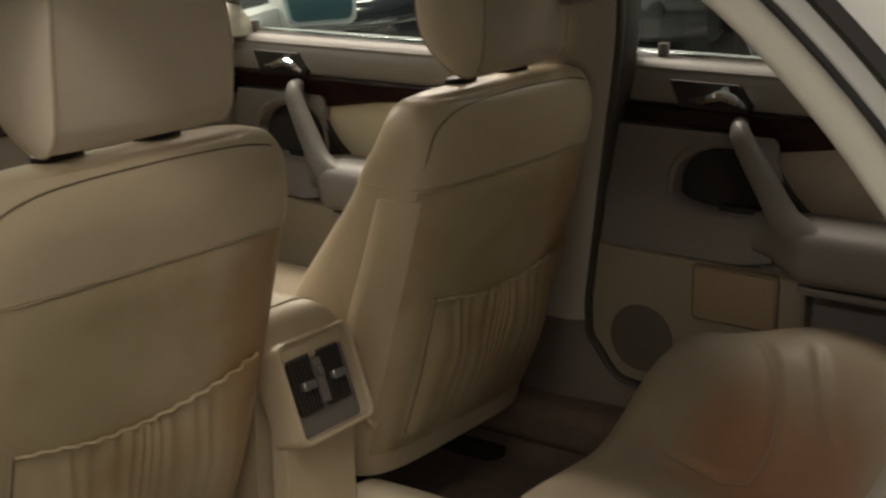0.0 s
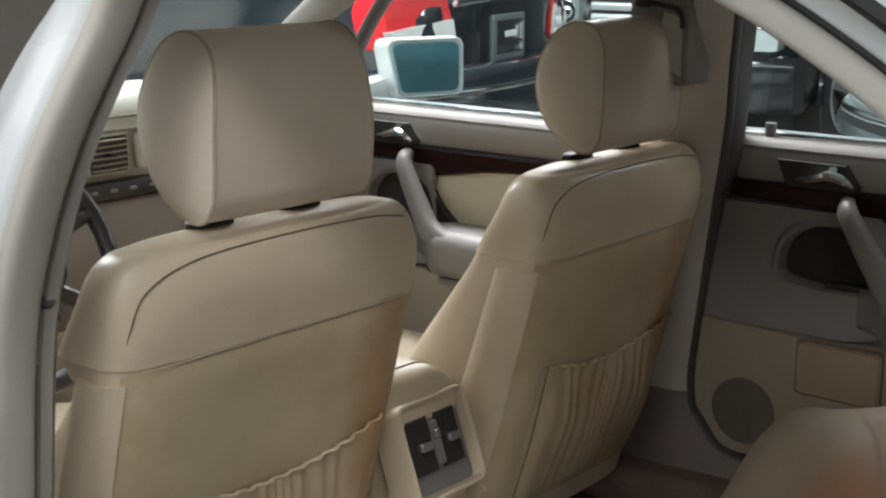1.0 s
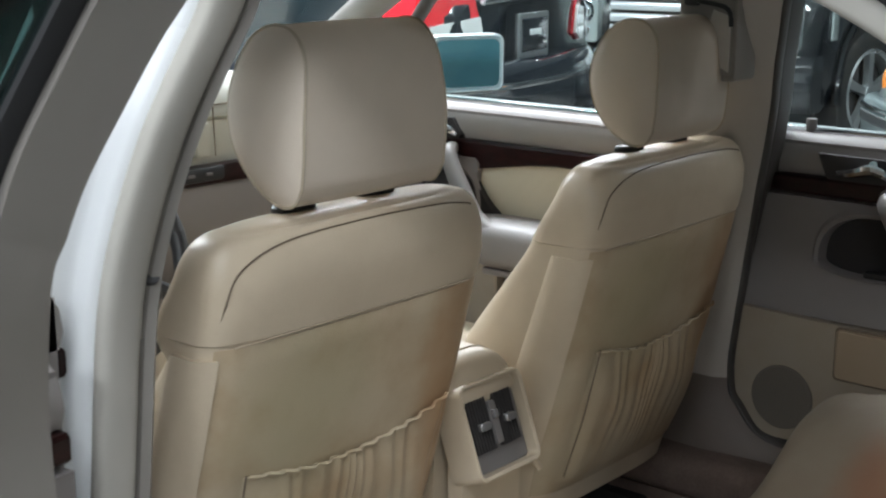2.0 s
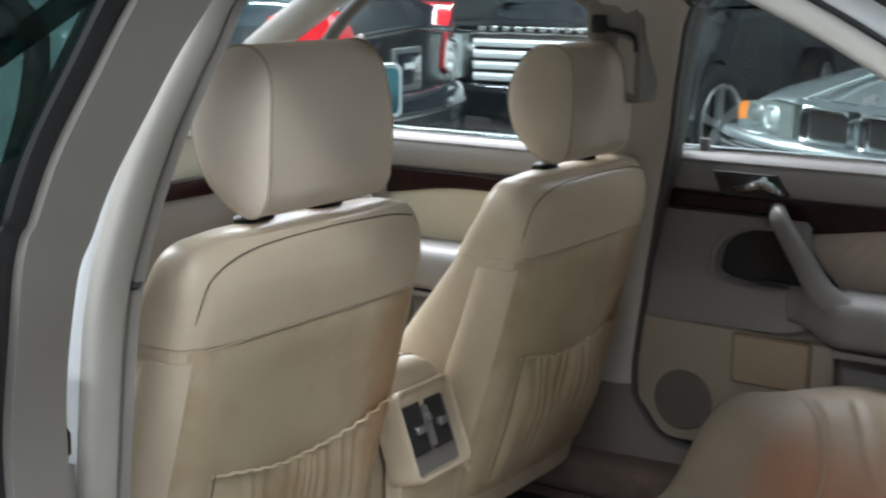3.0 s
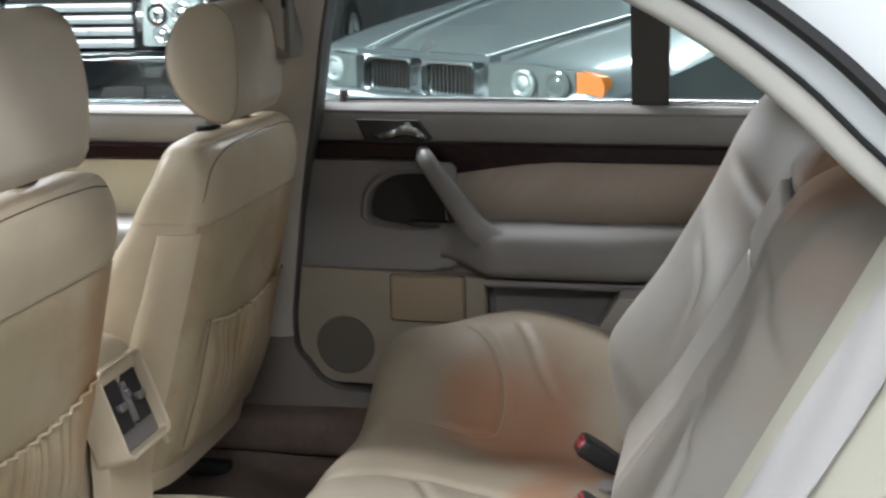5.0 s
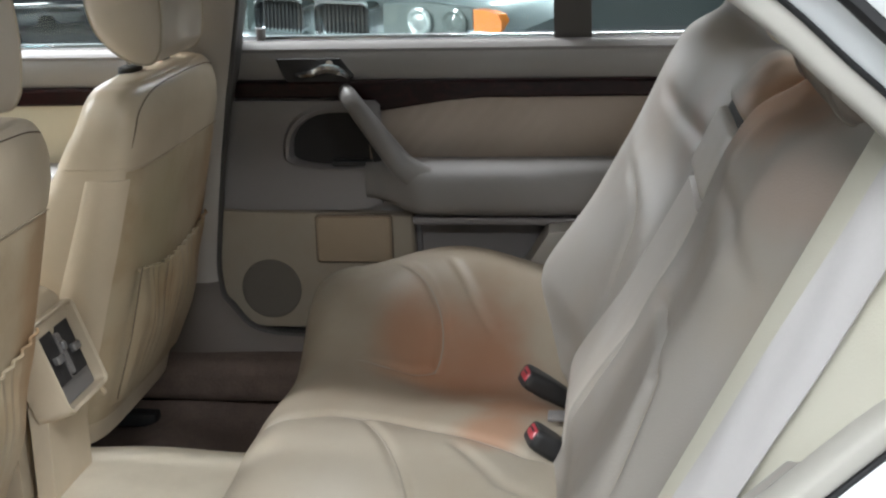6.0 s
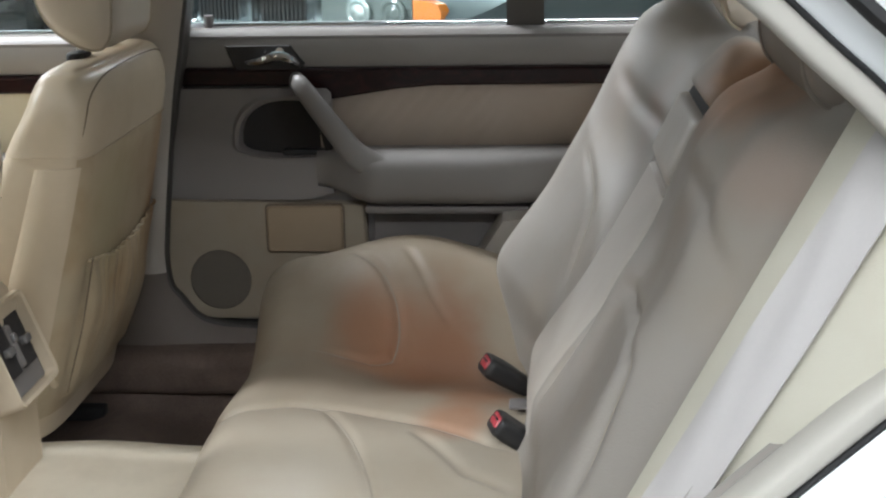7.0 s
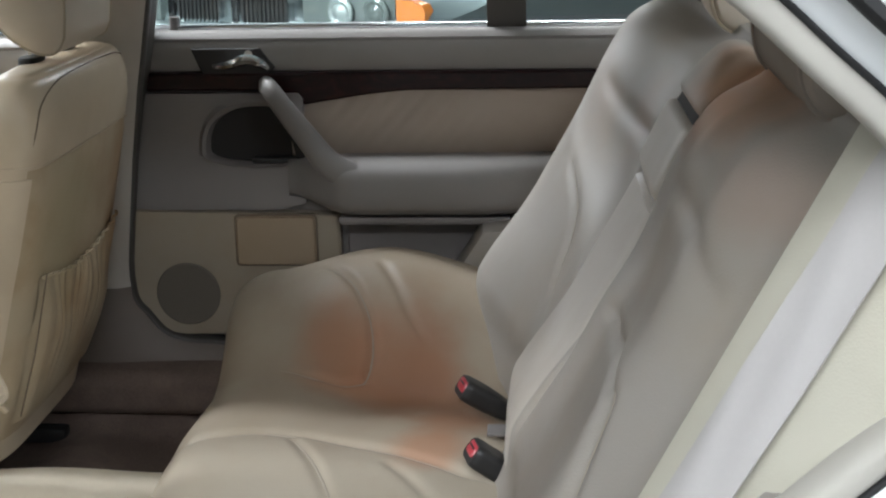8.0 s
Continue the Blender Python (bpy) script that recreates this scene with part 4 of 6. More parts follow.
    for s in (1, -1):
        part("piping", Mesh().tube([(across(0.124 * s, p.y), p.x, p.y) for p in side], 0.0022, 6, closed=True, up=(1, 0, 0)), M_PIPE, hr)
        part("post", Mesh().tube([(0.075 * s, 0.075, 0.96), (0.075 * s, 0.072, 1.04)], 0.0065, 10), M_CHROME, hr, "thin metal headrest post")
        part("post_socket", Mesh().loft([[(0.075 * s + a, 0.075 + b, z) for a, b in super_ring(0, 0, 0.034 * k, 0.017 * k, 20, 2.6)] for z, k in ((0.97, 1), (1.001, 1), (1.004, 0.9), (1.004, 0.3))]), M_BLACK, st, "black headrest socket")
    return st


front_seat(1.06, 1.0, 1.08, 0.20).location = (-0.325, 0.312, 0.258)
SEAT_R = front_seat(0.975, 0.95, 1.0, 0.0)
SEAT_R.location = (0.422, 0.285, 0.249)
SEAT_R.scale = (0.97, 1, 1)


# ---------------------------------------------------------------- centre console
def console():
    c = thing("centre_console", (0, 0.4, 0.33), "cream centre console with rear air vents", "console")
    rings = []
    for i in range(17):
        y = 0.150 + 0.95 * i / 16
        z1 = 0.622 - 0.02 * sm(0.6, 0.9, y)
        rings.append([(a, y, b) for a, b in super_ring(-0.01, 0.33 + (z1 - 0.33) / 2, 0.086, (z1 - 0.33) / 2, 32, 6)])
    part("console_body", Mesh().loft(rings), M_SEAT, c)
    rings = []
    for i in range(29):
        t = i / 28
        y = 0.112 + 0.44 * t
        d = min(1.0, (y - 0.112) / 0.050)
        k = 0.25 + 0.75 * math.sqrt(max(0.0, 1 - (1 - d) ** 2))
        rings.append([(-0.012 + a, y, 0.657 - 0.012 * (1 - k) + b) for a, b in super_ring(0, 0, 0.080 * (0.80 + 0.20 * k), 0.050 * k, 32, 3.0)])
    lid = part("armrest_lid", Mesh().loft(rings), M_SEAT, c, "padded cream leather armrest lid")
    part("lid_seam", Mesh().tube([(-0.012 + 0.0805 * p, 0.168, 0.657 + 0.0505 * q) for p, q in super_ring(0, 0, 1, 1, 40, 3.0)], 0.0016, 6, closed=True), M_THREAD, lid)
    # vent face, tilted
    o = Vector((-0.012, 0.089, 0.600))
    u, w = Vector((1, 0, 0)), Vector((0, 0.34, 0.94)).normalized()
    nrm = u.cross(w)

    def face(outline, a, b, bevel=0.0):
        m = Mesh().plate(outline, "z", a, b, bevel)
        m.v = [tuple(o + p[0] * u + p[1] * w + p[2] * nrm) for p in m.v]
        return m

    fr = Mesh()
    out = rounded(-0.080, 0.080, -0.078, 0.078, 0.017)
    inn = rounded(-0.070, 0.070, -0.068, 0.068, 0.010)
    rings = [[(a, b, -0.05) for a, b in out], [(a, b, 0.002) for a, b in out], [(a * 0.975, b * 0.975, 0.008) for a, b in out], [(a * 0.95, b * 0.945, 0.009) for a, b in out], [(a * 1.02, b * 1.02, 0.006) for a, b in inn], [(a, b, -0.012) for a, b in inn]]
    fr.loft(rings, caps=False)
    fr.v = [tuple(o + p[0] * u + p[1] * w + p[2] * nrm) for p in fr.v]
    vp = part("vent_frame", fr, M_SEAT, c, "cream vent surround with rounded corners")
    part("vent_panel", face(rounded(-0.0695, 0.0695, -0.0675, 0.0675, 0.007), -0.03, -0.0125), M_VENTGREY, vp)
    for sx in (-1, 1):
        cx = sx * 0.032
        part("vent_well", face(rounded(cx - 0.023, cx + 0.023, -0.036, 0.050, 0.004), -0.012, -0.009), M_BLACK, vp)
        for k in range(7):
            xx = cx - 0.021 + 0.007 * k
            part("slat", face([(xx - 0.0012, -0.035), (xx + 0.0012, -0.035), (xx + 0.0012, 0.049), (xx - 0.0012, 0.049)], -0.009, -0.004), M_SLAT, vp)
        part("vent_tab", face(rounded(cx - 0.013, cx + 0.013, -0.002, 0.012, 0.004), -0.002, 0.007, 0.002), M_TAB, vp, "small bright vent tab")
    part("thumb_wheel", face(rounded(-0.008, 0.008, -0.030, 0.040, 0.003), -0.010, -0.001, 0.002), M_VENTGREY, vp)
    part("thumb_wheel", face(rounded(-0.006, 0.006, 0.010, 0.026, 0.003), -0.001, 0.005, 0.002), M_TAB, vp)
    # lower rear cover and ashtray flap
    part("lower_cover", Mesh().loft([[(a, y, b) for a, b in rounded(-0.085, 0.065, 0.34, zz, 0.01)] for y, zz in ((0.13, 0.55), (0.115, 0.53), (0.10, 0.52))]), M_SEAT, c)
    part("pull_tab", Mesh().tube([(0.062, 0.085, 0.535), (0.085, 0.075, 0.50)], 0.006, 8), M_SEAT, c)
    return c


CONSOLE = console()
CONSOLE.location.x = 0.048


# ---------------------------------------------------------------- rear bench
BOT, TOP = Vector((0, -0.76, 0.47)), Vector((0, -1.025, 1.05))
UPV = (TOP - BOT).normalized()
NRM = Vector((0, UPV.z, -UPV.y))


BACK_FOLDS = [([(0.47, 0.54), (0.42, 0.50), (0.36, 0.45), (0.315, 0.385), (0.27, 0.28), (0.25, 0.18)], 0.0030, 0.010),
              ([(-0.12, 0.47), (-0.24, 0.485), (-0.36, 0.495), (-0.422, 0.44), (-0.438, 0.34), (-0.450, 0.25), (-0.462, 0.08)], 0.0060, 0.010),
              ([(-0.16, 0.745), (-0.28, 0.765), (-0.39, 0.755), (-0.43, 0.71), (-0.49, 0.66)], 0.0050, 0.016),
              ([(0.20, 0.70), (0.27, 0.71), (0.36, 0.72), (0.47, 0.765)], 0.0046, 0.016)]


def back_height(x, v):
    """Height of the back's padding over its plane at x across and v up (0 to 1)."""
    vv = min(1, max(0, v))
    xo = abs(x - 0.075)
    h = 0.030 + 0.046 * (1 - vv) ** 0.8 - 0.02 * sm(0.12, 0.0, vv)
    # channels each side of the folded armrest
    for xc in (-0.100, 0.180):
        h -= 0.010 * math.exp(-((x - xc) / 0.010) ** 2) * sm(0.02, 0.20, vv) * sm(1.0, 0.9, vv)
    # seat hollows, outer wings and shoulders
    if x > 0.075:
        h += (0.098 - 0.019 * sm(0.1, 0.4, vv)) * sm(0.15, 0.46, xo) - 0.16 * sm(0.555, 0.66, x) ** 1.4
    else:
        h += 0.016 * sm(0.20, 0.36, xo) - (0.055 + 0.03 * vv) * sm(0.40, 0.55, -x)
    h -= 0.010 * math.exp(-((xo - 0.30) / 0.10) ** 2) * sm(0.60, 0.30, vv)
    if x < -0.10:
        h += 0.018 * math.exp(-((x + 0.145) / 0.045) ** 2) * sm(0.25, 0.50, vv) * sm(-0.100, -0.118, x)
    h += 0.022 * math.exp(-((x + 0.06) / 0.17) ** 2) * sm(0.36, 0.10, vv)
    h += 0.020 * math.exp(-((vv - 0.82) / 0.13) ** 2) * math.exp(-((xo - 0.33) / 0.14) ** 2)
    h += 0.012 * math.exp(-((vv - 0.30) / 0.13) ** 2) * math.exp(-((xo - 0.24) / 0.12) ** 2)
    h -= 0.008 * math.exp(-((vv - 0.58) / 0.10) ** 2) * math.exp(-((xo - 0.30) / 0.14) ** 2)
    for pts, depth, width in BACK_FOLDS:
        h += fold(x, vv * 0.64, [(a, b * 0.64) for a, b in pts], depth, width)
    return h - 0.030 * sm(0.86, 1.0, v) ** 2


def bench_back(par):
    n, rings = 250, []
    xs = [-0.652 + 1.304 * k / n for k in range(n + 1)]
    for i in range(91):
        v = -0.05 + 1.07 * i / 90
        ring = []
        for x in xs:
            p = BOT + (TOP - BOT) * v + NRM * back_height(x, v)
            ring.append((x, p.y, p.z))
        b = BOT + (TOP - BOT) * v - NRM * 0.10
        rings.append(ring + [(0.652, b.y, b.z), (-0.652, b.y, b.z)])
    for a in (0.25, 0.5, 0.75, 1.0):
        ring = []
        for x in xs:
            h = back_height(x, 1.02)
            p = BOT + (TOP - BOT) * (1.02 + 0.030 * math.sin(a * math.pi / 2)) + NRM * (h - (h + 0.10) * (1 - math.cos(a * math.pi / 2)))
            ring.append((x, p.y, p.z))
        b = BOT + (TOP - BOT) * (1.02 + 0.030 * math.sin(a * math.pi / 2)) - NRM * 0.10
        rings.append(ring + [(0.652, b.y, b.z), (-0.652, b.y, b.z)])
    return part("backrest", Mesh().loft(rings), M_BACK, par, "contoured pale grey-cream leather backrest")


SEAT_FOLDS = [([(0.575, -0.35), (0.535, -0.38), (0.478, -0.424), (0.423, -0.454), (0.371, -0.464), (0.320, -0.455), (0.300, -0.42), (0.295, -0.372), (0.30, -0.32)], 0.0062, 0.0075),
              ([(0.55, -0.455), (0.488, -0.491), (0.433, -0.522), (0.383, -0.562)], 0.0050, 0.010),
              ([(0.06, -0.36), (0.045, -0.385), (-0.052, -0.433), (-0.164, -0.475), (-0.252, -0.495), (-0.35, -0.49)], 0.0040, 0.009),
              ([(-0.02, -0.52), (-0.063, -0.553), (-0.145, -0.609), (-0.183, -0.69)], 0.0040, 0.010)]
MIDDLE = [(0.03, -0.17), (0.060, -0.26), (0.080, -0.32), (0.066, -0.407), (0.035, -0.48), (0.006, -0.55), (-0.05, -0.64), (-0.06, -0.85)]


def cushion_top(x, y):
    ax = abs(x)
    z = 0.492 + 0.010 * math.cos(math.pi * ax / 0.33)
    bol = (0.126 if x > 0 else 0.09) * sm(0.26, 0.54, ax) * (0.55 + 0.45 * math.exp(-((y + 0.47) / 0.16) ** 2))
    inner = math.exp(-((ax - 0.30) / 0.15) ** 2)
    bowl = -0.020 * inner * sm(-0.36, -0.47, y) + 0.016 * inner * math.exp(-((y + 0.30) / 0.10) ** 2)
    side = -0.06 * sm(0.60, 0.68, ax)
    d, t = near_line(x, y, MIDDLE)
    groove = -0.009 * math.exp(-(d / 0.010) ** 2) - 0.006 * math.exp(-(d / 0.045) ** 2)
    for pts, depth, width in SEAT_FOLDS:
        groove += fold(x, y, pts, depth, width)
    return z + bowl + bol + side + groove - 0.015 * sm(-0.60, -0.75, y)


def bench():
    b = thing("rear_bench_seat", (0, -0.5, 0.28), "cream leather rear bench with rust-coloured stains", "car seat")
    ys = [-0.85 + 0.57 * i / 120 for i in range(121)]
    xs = [-0.66 + 1.32 * k / 300 for k in range(301)]
    rings = []
    for y in ys:
        rings.append([(x, y, cushion_top(x, y)) for x in xs] + [(0.66, y, 0.28), (-0.66, y, 0.28)])
    front = [cushion_top(x, -0.28) for x in xs]
    for k in range(1, 13):
        t = k / 12 * math.pi / 2
        y = -0.28 + 0.085 * math.sin(t)
        rings.append([(x, y + (0.012 * math.cos(math.pi * x / 0.33) - 0.016 * math.exp(-((x + 0.06) / 0.14) ** 2) + 0.008) * math.sin(t), z - 0.085 * (1 - math.cos(t))) for x, z in zip(xs, front)] + [(0.66, y, 0.28), (-0.66, y, 0.28)])
    for z in (0.36, 0.30):
        rings.append([(x, -0.197 + 0.012 * math.cos(math.pi * x / 0.33) - 0.016 * math.exp(-((x + 0.06) / 0.14) ** 2) - 0.02 * (0.40 - z) / 0.1, min(z, 0.4)) for x in xs] + [(0.66, -0.20, 0.28), (-0.66, -0.20, 0.28)])
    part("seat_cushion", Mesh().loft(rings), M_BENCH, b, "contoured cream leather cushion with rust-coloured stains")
    bench_back(b)

    # folded armrest: flap, tab, slot and the pad above it
    def pillow(x0, x1, v0, v1, h0, h1, puff, ex=6.0, ev=6.0, sink=0.03):
        """A soft pad on the back: puffed in the middle, rounded down at its edges."""
        rows = []
        for i in range(21):
            q = -1 + 2 * i / 20
            v = (v0 + v1) / 2 + (v1 - v0) / 2 * math.copysign(1 - (1 - abs(q)) ** 1.6, q)
            row = []
            for k in range(27):
                u = -1 + 2 * k / 26
                x = (x0 + x1) / 2 + (x1 - x0) / 2 * math.copysign(1 - (1 - abs(u)) ** 1.6, u)
                a, c = abs(2 * x - x0 - x1) / (x1 - x0), abs(2 * v - v0 - v1) / (v1 - v0)
                k_ = (1 - min(1, a) ** ex) * (1 - min(1, c) ** ev)
                h = h0 + (h1 - h0) * (v - v0) / (v1 - v0) - sink + (sink + puff) * max(0.0, k_) ** 0.35
                p = BOT + UPV * v + NRM * h
                row.append((x, p.y, p.z))
            rows.append(row)
        return Mesh().loft(rows, closed=False)

    part("armrest_slot", pillow(-0.080, 0.155, 0.522, 0.552, 0.052, 0.049, 0.001, 16, 16, 0.004), M_DARK, b)
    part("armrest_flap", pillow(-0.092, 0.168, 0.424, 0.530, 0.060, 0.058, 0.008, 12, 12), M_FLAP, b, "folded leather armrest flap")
    part("armrest_pad", pillow(-0.092, 0.160, 0.540, 0.640, 0.052, 0.016, 0.020, 6, 5), M_BACK, b, "padded strip above the folded armrest")
    rows = []
    for i in range(41):
        v = 0.02 + 0.636 * i / 40
        row = []
        for k in range(25):
            u = math.sin(math.pi / 2 * (-1 + k / 12))
            edge = max(0.0, 1 - abs(u) ** 14) ** 0.4
            tick = 0.004 * math.exp(-((v - 0.47) / 0.008) ** 2) * sm(0.80, 0.95, u)
            p = BOT + (TOP - BOT) * v + NRM * (back_height(0.04, v) - 0.018 + 0.026 * edge * sm(0.658, 0.652, v) - tick)
            row.append((0.038 + 0.130 * u, p.y, p.z))
        rows.append(row)
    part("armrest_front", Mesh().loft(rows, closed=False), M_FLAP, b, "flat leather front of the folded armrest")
    # thin dark tubes draw the shade in the backrest's creases
    for pts, depth, width in BACK_FOLDS[:2]:
        line = []
        for q in spline([(a, c, 0) for a, c in pts], 40)[4:37]:
            p = BOT + (TOP - BOT) * q.y + NRM * (back_height(q.x, q.y) + 0.0002)
            line.append((q.x, p.y, p.z))
        part("back_crease_shade", Mesh().tube(line, [0.0002 + 0.0009 * math.sin(math.pi * k / 32) for k in range(33)], 6), M_CREASE, b)
    for pts in (SEAT_FOLDS[0][0][1:], SEAT_FOLDS[2][0][1:5], MIDDLE[1:7]):
        line = [(q.x, q.y, cushion_top(q.x, q.y) + 0.0003) for q in spline([(a, c, 0) for a, c in pts], 40)]
        part("cushion_seam", Mesh().tube(line, [0.0003 + 0.0013 * math.sin(math.pi * k / 40) for k in range(41)], 6), M_CREASE, b)
    sd = Mesh().loft([[(a, y, z) for a, z in ((0.63, 0.30), (0.72, 0.30), (0.73, zz - 0.01), (0.715, zz), (0.65, zz), (0.63, zz - 0.01))] for y, zz in ((-0.95, 0.80), (-0.80, 0.70), (-0.70, 0.66), (-0.64, 0.655), (-0.58, 0.56), (-0.53, 0.50))])
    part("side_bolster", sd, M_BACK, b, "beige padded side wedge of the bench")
    rings = []
    for i in range(25):
        v = -0.20 + 0.90 * i / 24
        d = -0.045 * v
        rings.append([BOT + UPV * v + NRM * (h + d) + Vector((x, 0, 0)) for x, h in ((-0.556, -0.02), (-0.560, 0.035), (-0.564, 0.044), (-0.572, 0.048), (-0.590, 0.044), (-0.62, 0.028), (-0.65, 0.002), (-0.675, -0.022), (-0.695, -0.045), (-0.705, -0.06), (-0.705, -0.14), (-0.556, -0.14))])
    part("side_trim", Mesh().loft(rings), M_SIDE, b, "cream vinyl side trim beside the backrest")
    return b


bench()


def rear_headrest(x, half, label, back, mat):
    h = thing("rear_headrest", (x, -1.03, 1.05), label, "headrest", "rear headrests")
    side = [(a - 0.10 * (b - 1.05), b) for a, b in super_ring(-1.022, 1.140, 0.060, 0.092, 36, 2.4)]
    rings = []
    for dx, k in ((-1, 0.05), (-0.985, 0.6), (-0.94, 0.9), (-0.87, 1.0), (0, 1.03), (0.87, 1.0), (0.94, 0.9), (0.985, 0.6), (1, 0.05)):
        rings.append([(x + dx * half, -1.030 + (a + 1.030) * k, 1.140 + (b - 1.140) * k) for a, b in side])
    part("pad", Mesh().loft(rings), mat, h)
    for s in (1, -1):
        part("piping", Mesh().tube([(x + 0.87 * half * s, a, b_) for a, b_ in side], 0.0032, 6, closed=True, up=(1, 0, 0)), M_PIPE if mat is M_HEAD else mat, h)
        part("post", Mesh().tube([(x + 0.09 * s, -1.04, 1.00), (x + 0.09 * s, -1.035, 1.12)], 0.006, 8), M_CHROME, h)
    h.location.y -= back


rear_headrest(0.40, 0.165, "cream leather rear headrest on metal posts", 0.018, M_HEAD)
# same leather as the far headrest, coloured as it looks in shade
rear_headrest(-0.29, 0.165, "cream leather rear headrest beside the open door, shade put into its colour", 0.017, M_HEAD_SHADED)


def buckle(at, rz, k):
    h = thing("belt_buckle", at, "black seat belt buckle with a red button", "belt buckle", "belt buckles")
    x, y, z = at
    part("case", Mesh().loft([[(x + a * w, y + yy, z + b * w * (1 - 0.25 * sm(0.0, -0.08, yy))) for a, b in rounded(-0.026, 0.026, -0.017, 0.017, 0.011, 5)] for yy, w in ((-0.085, 0.45), (-0.06, 0.72), (-0.03, 0.93), (0.0, 1.0), (0.030, 1.0), (0.037, 0.96), (0.041, 0.86))]), M_BLACK, h)
    part("button", Mesh().loft([[(x + a, y + yy, z + 0.003 + b) for a, b in rounded(-0.017 + d, 0.017 - d, -0.009 + d, 0.009 - d, 0.004, 3)] for yy, d in ((0.036, 0), (0.0415, 0), (0.043, 0.002))]), M_RED, h, "red release button")
    part("slot", Mesh().box((x, y + 0.0435, z + 0.006), (0.022, 0.002, 0.003), 0.0008, 1), M_BLACK, h)
    part("stalk", Mesh().box((x, y - 0.085, z), (0.026, 0.05, 0.010), 0.003), M_VENTGREY, h)
    h.rotation_euler = (radians(k), 0, radians(rz))


buckle((0.178, -0.656, 0.508), 16, 34)
buckle((-0.030, -0.678, 0.494), 14, 38)
tongue = thing("latch_plate", (0.075, -0.690, 0.500), "small grey metal latch plate beside a buckle", "latch plate")
part("plate", Mesh().box((0.075, -0.690, 0.500), (0.035, 0.05, 0.006), 0.002), M_VENTGREY, tongue)
part("grip", Mesh().box((0.075, -0.720, 0.502), (0.05, 0.03, 0.014), 0.005), M_BLACK, tongue)


def ribbon(name, pts, wide, width, mat, par):
    pts = spline(pts, 60)
    m = Mesh()
    rings = []
    for i, p in enumerate(pts):
        t = (pts[min(i + 1, 60)] - pts[max(i - 1, 0)]).normalized()
        w = Vector(wide)
        w = (w - t * w.dot(t)).normalized()
        n = t.cross(w)
        if n.y < 0:
            n = -n
        front, back = [], []
        for k in range(9):
            u = -0.5 + k / 8
            lift = 0.006 * (1 - 4 * u * u) * (0.6 + 0.4 * math.sin(i * 0.21)) + 0.0012 * math.sin(9 * u + i * 0.33)
            front.append(p + w * width * u + n * (lift + 0.0008))
            back.append(p + w * width * u + n * (lift - 0.0008))
        rings.append(front + back[::-1])
    m.loft(rings)
    return part(name, m, mat, par, "woven light grey webbing")


def on_back(x, v, h):
    p = BOT + UPV * v + NRM * h
    return (x, p.y, p.z)


belt = thing("seat_belt", (-0.66, -0.9, 0.9), "light grey seat belt hanging beside the rear bench", "seat belt")
ribbon("webbing", [on_back(-0.650, 0.70, -0.045), on_back(-0.648, 0.66, -0.016), on_back(-0.646, 0.55, -0.006), on_back(-0.643, 0.42, 0.002), on_back(-0.640, 0.28, 0.012), on_back(-0.634, 0.12, 0.024), on_back(-0.628, -0.10, 0.040)], (1, 0.79, 0.36), 0.062, M_BELT, belt)
part("top_guide", Mesh().box(on_back(-0.655, 0.70, -0.06), (0.075, 0.03, 0.02), 0.006), M_PANEL, belt, "cream plastic belt guide")


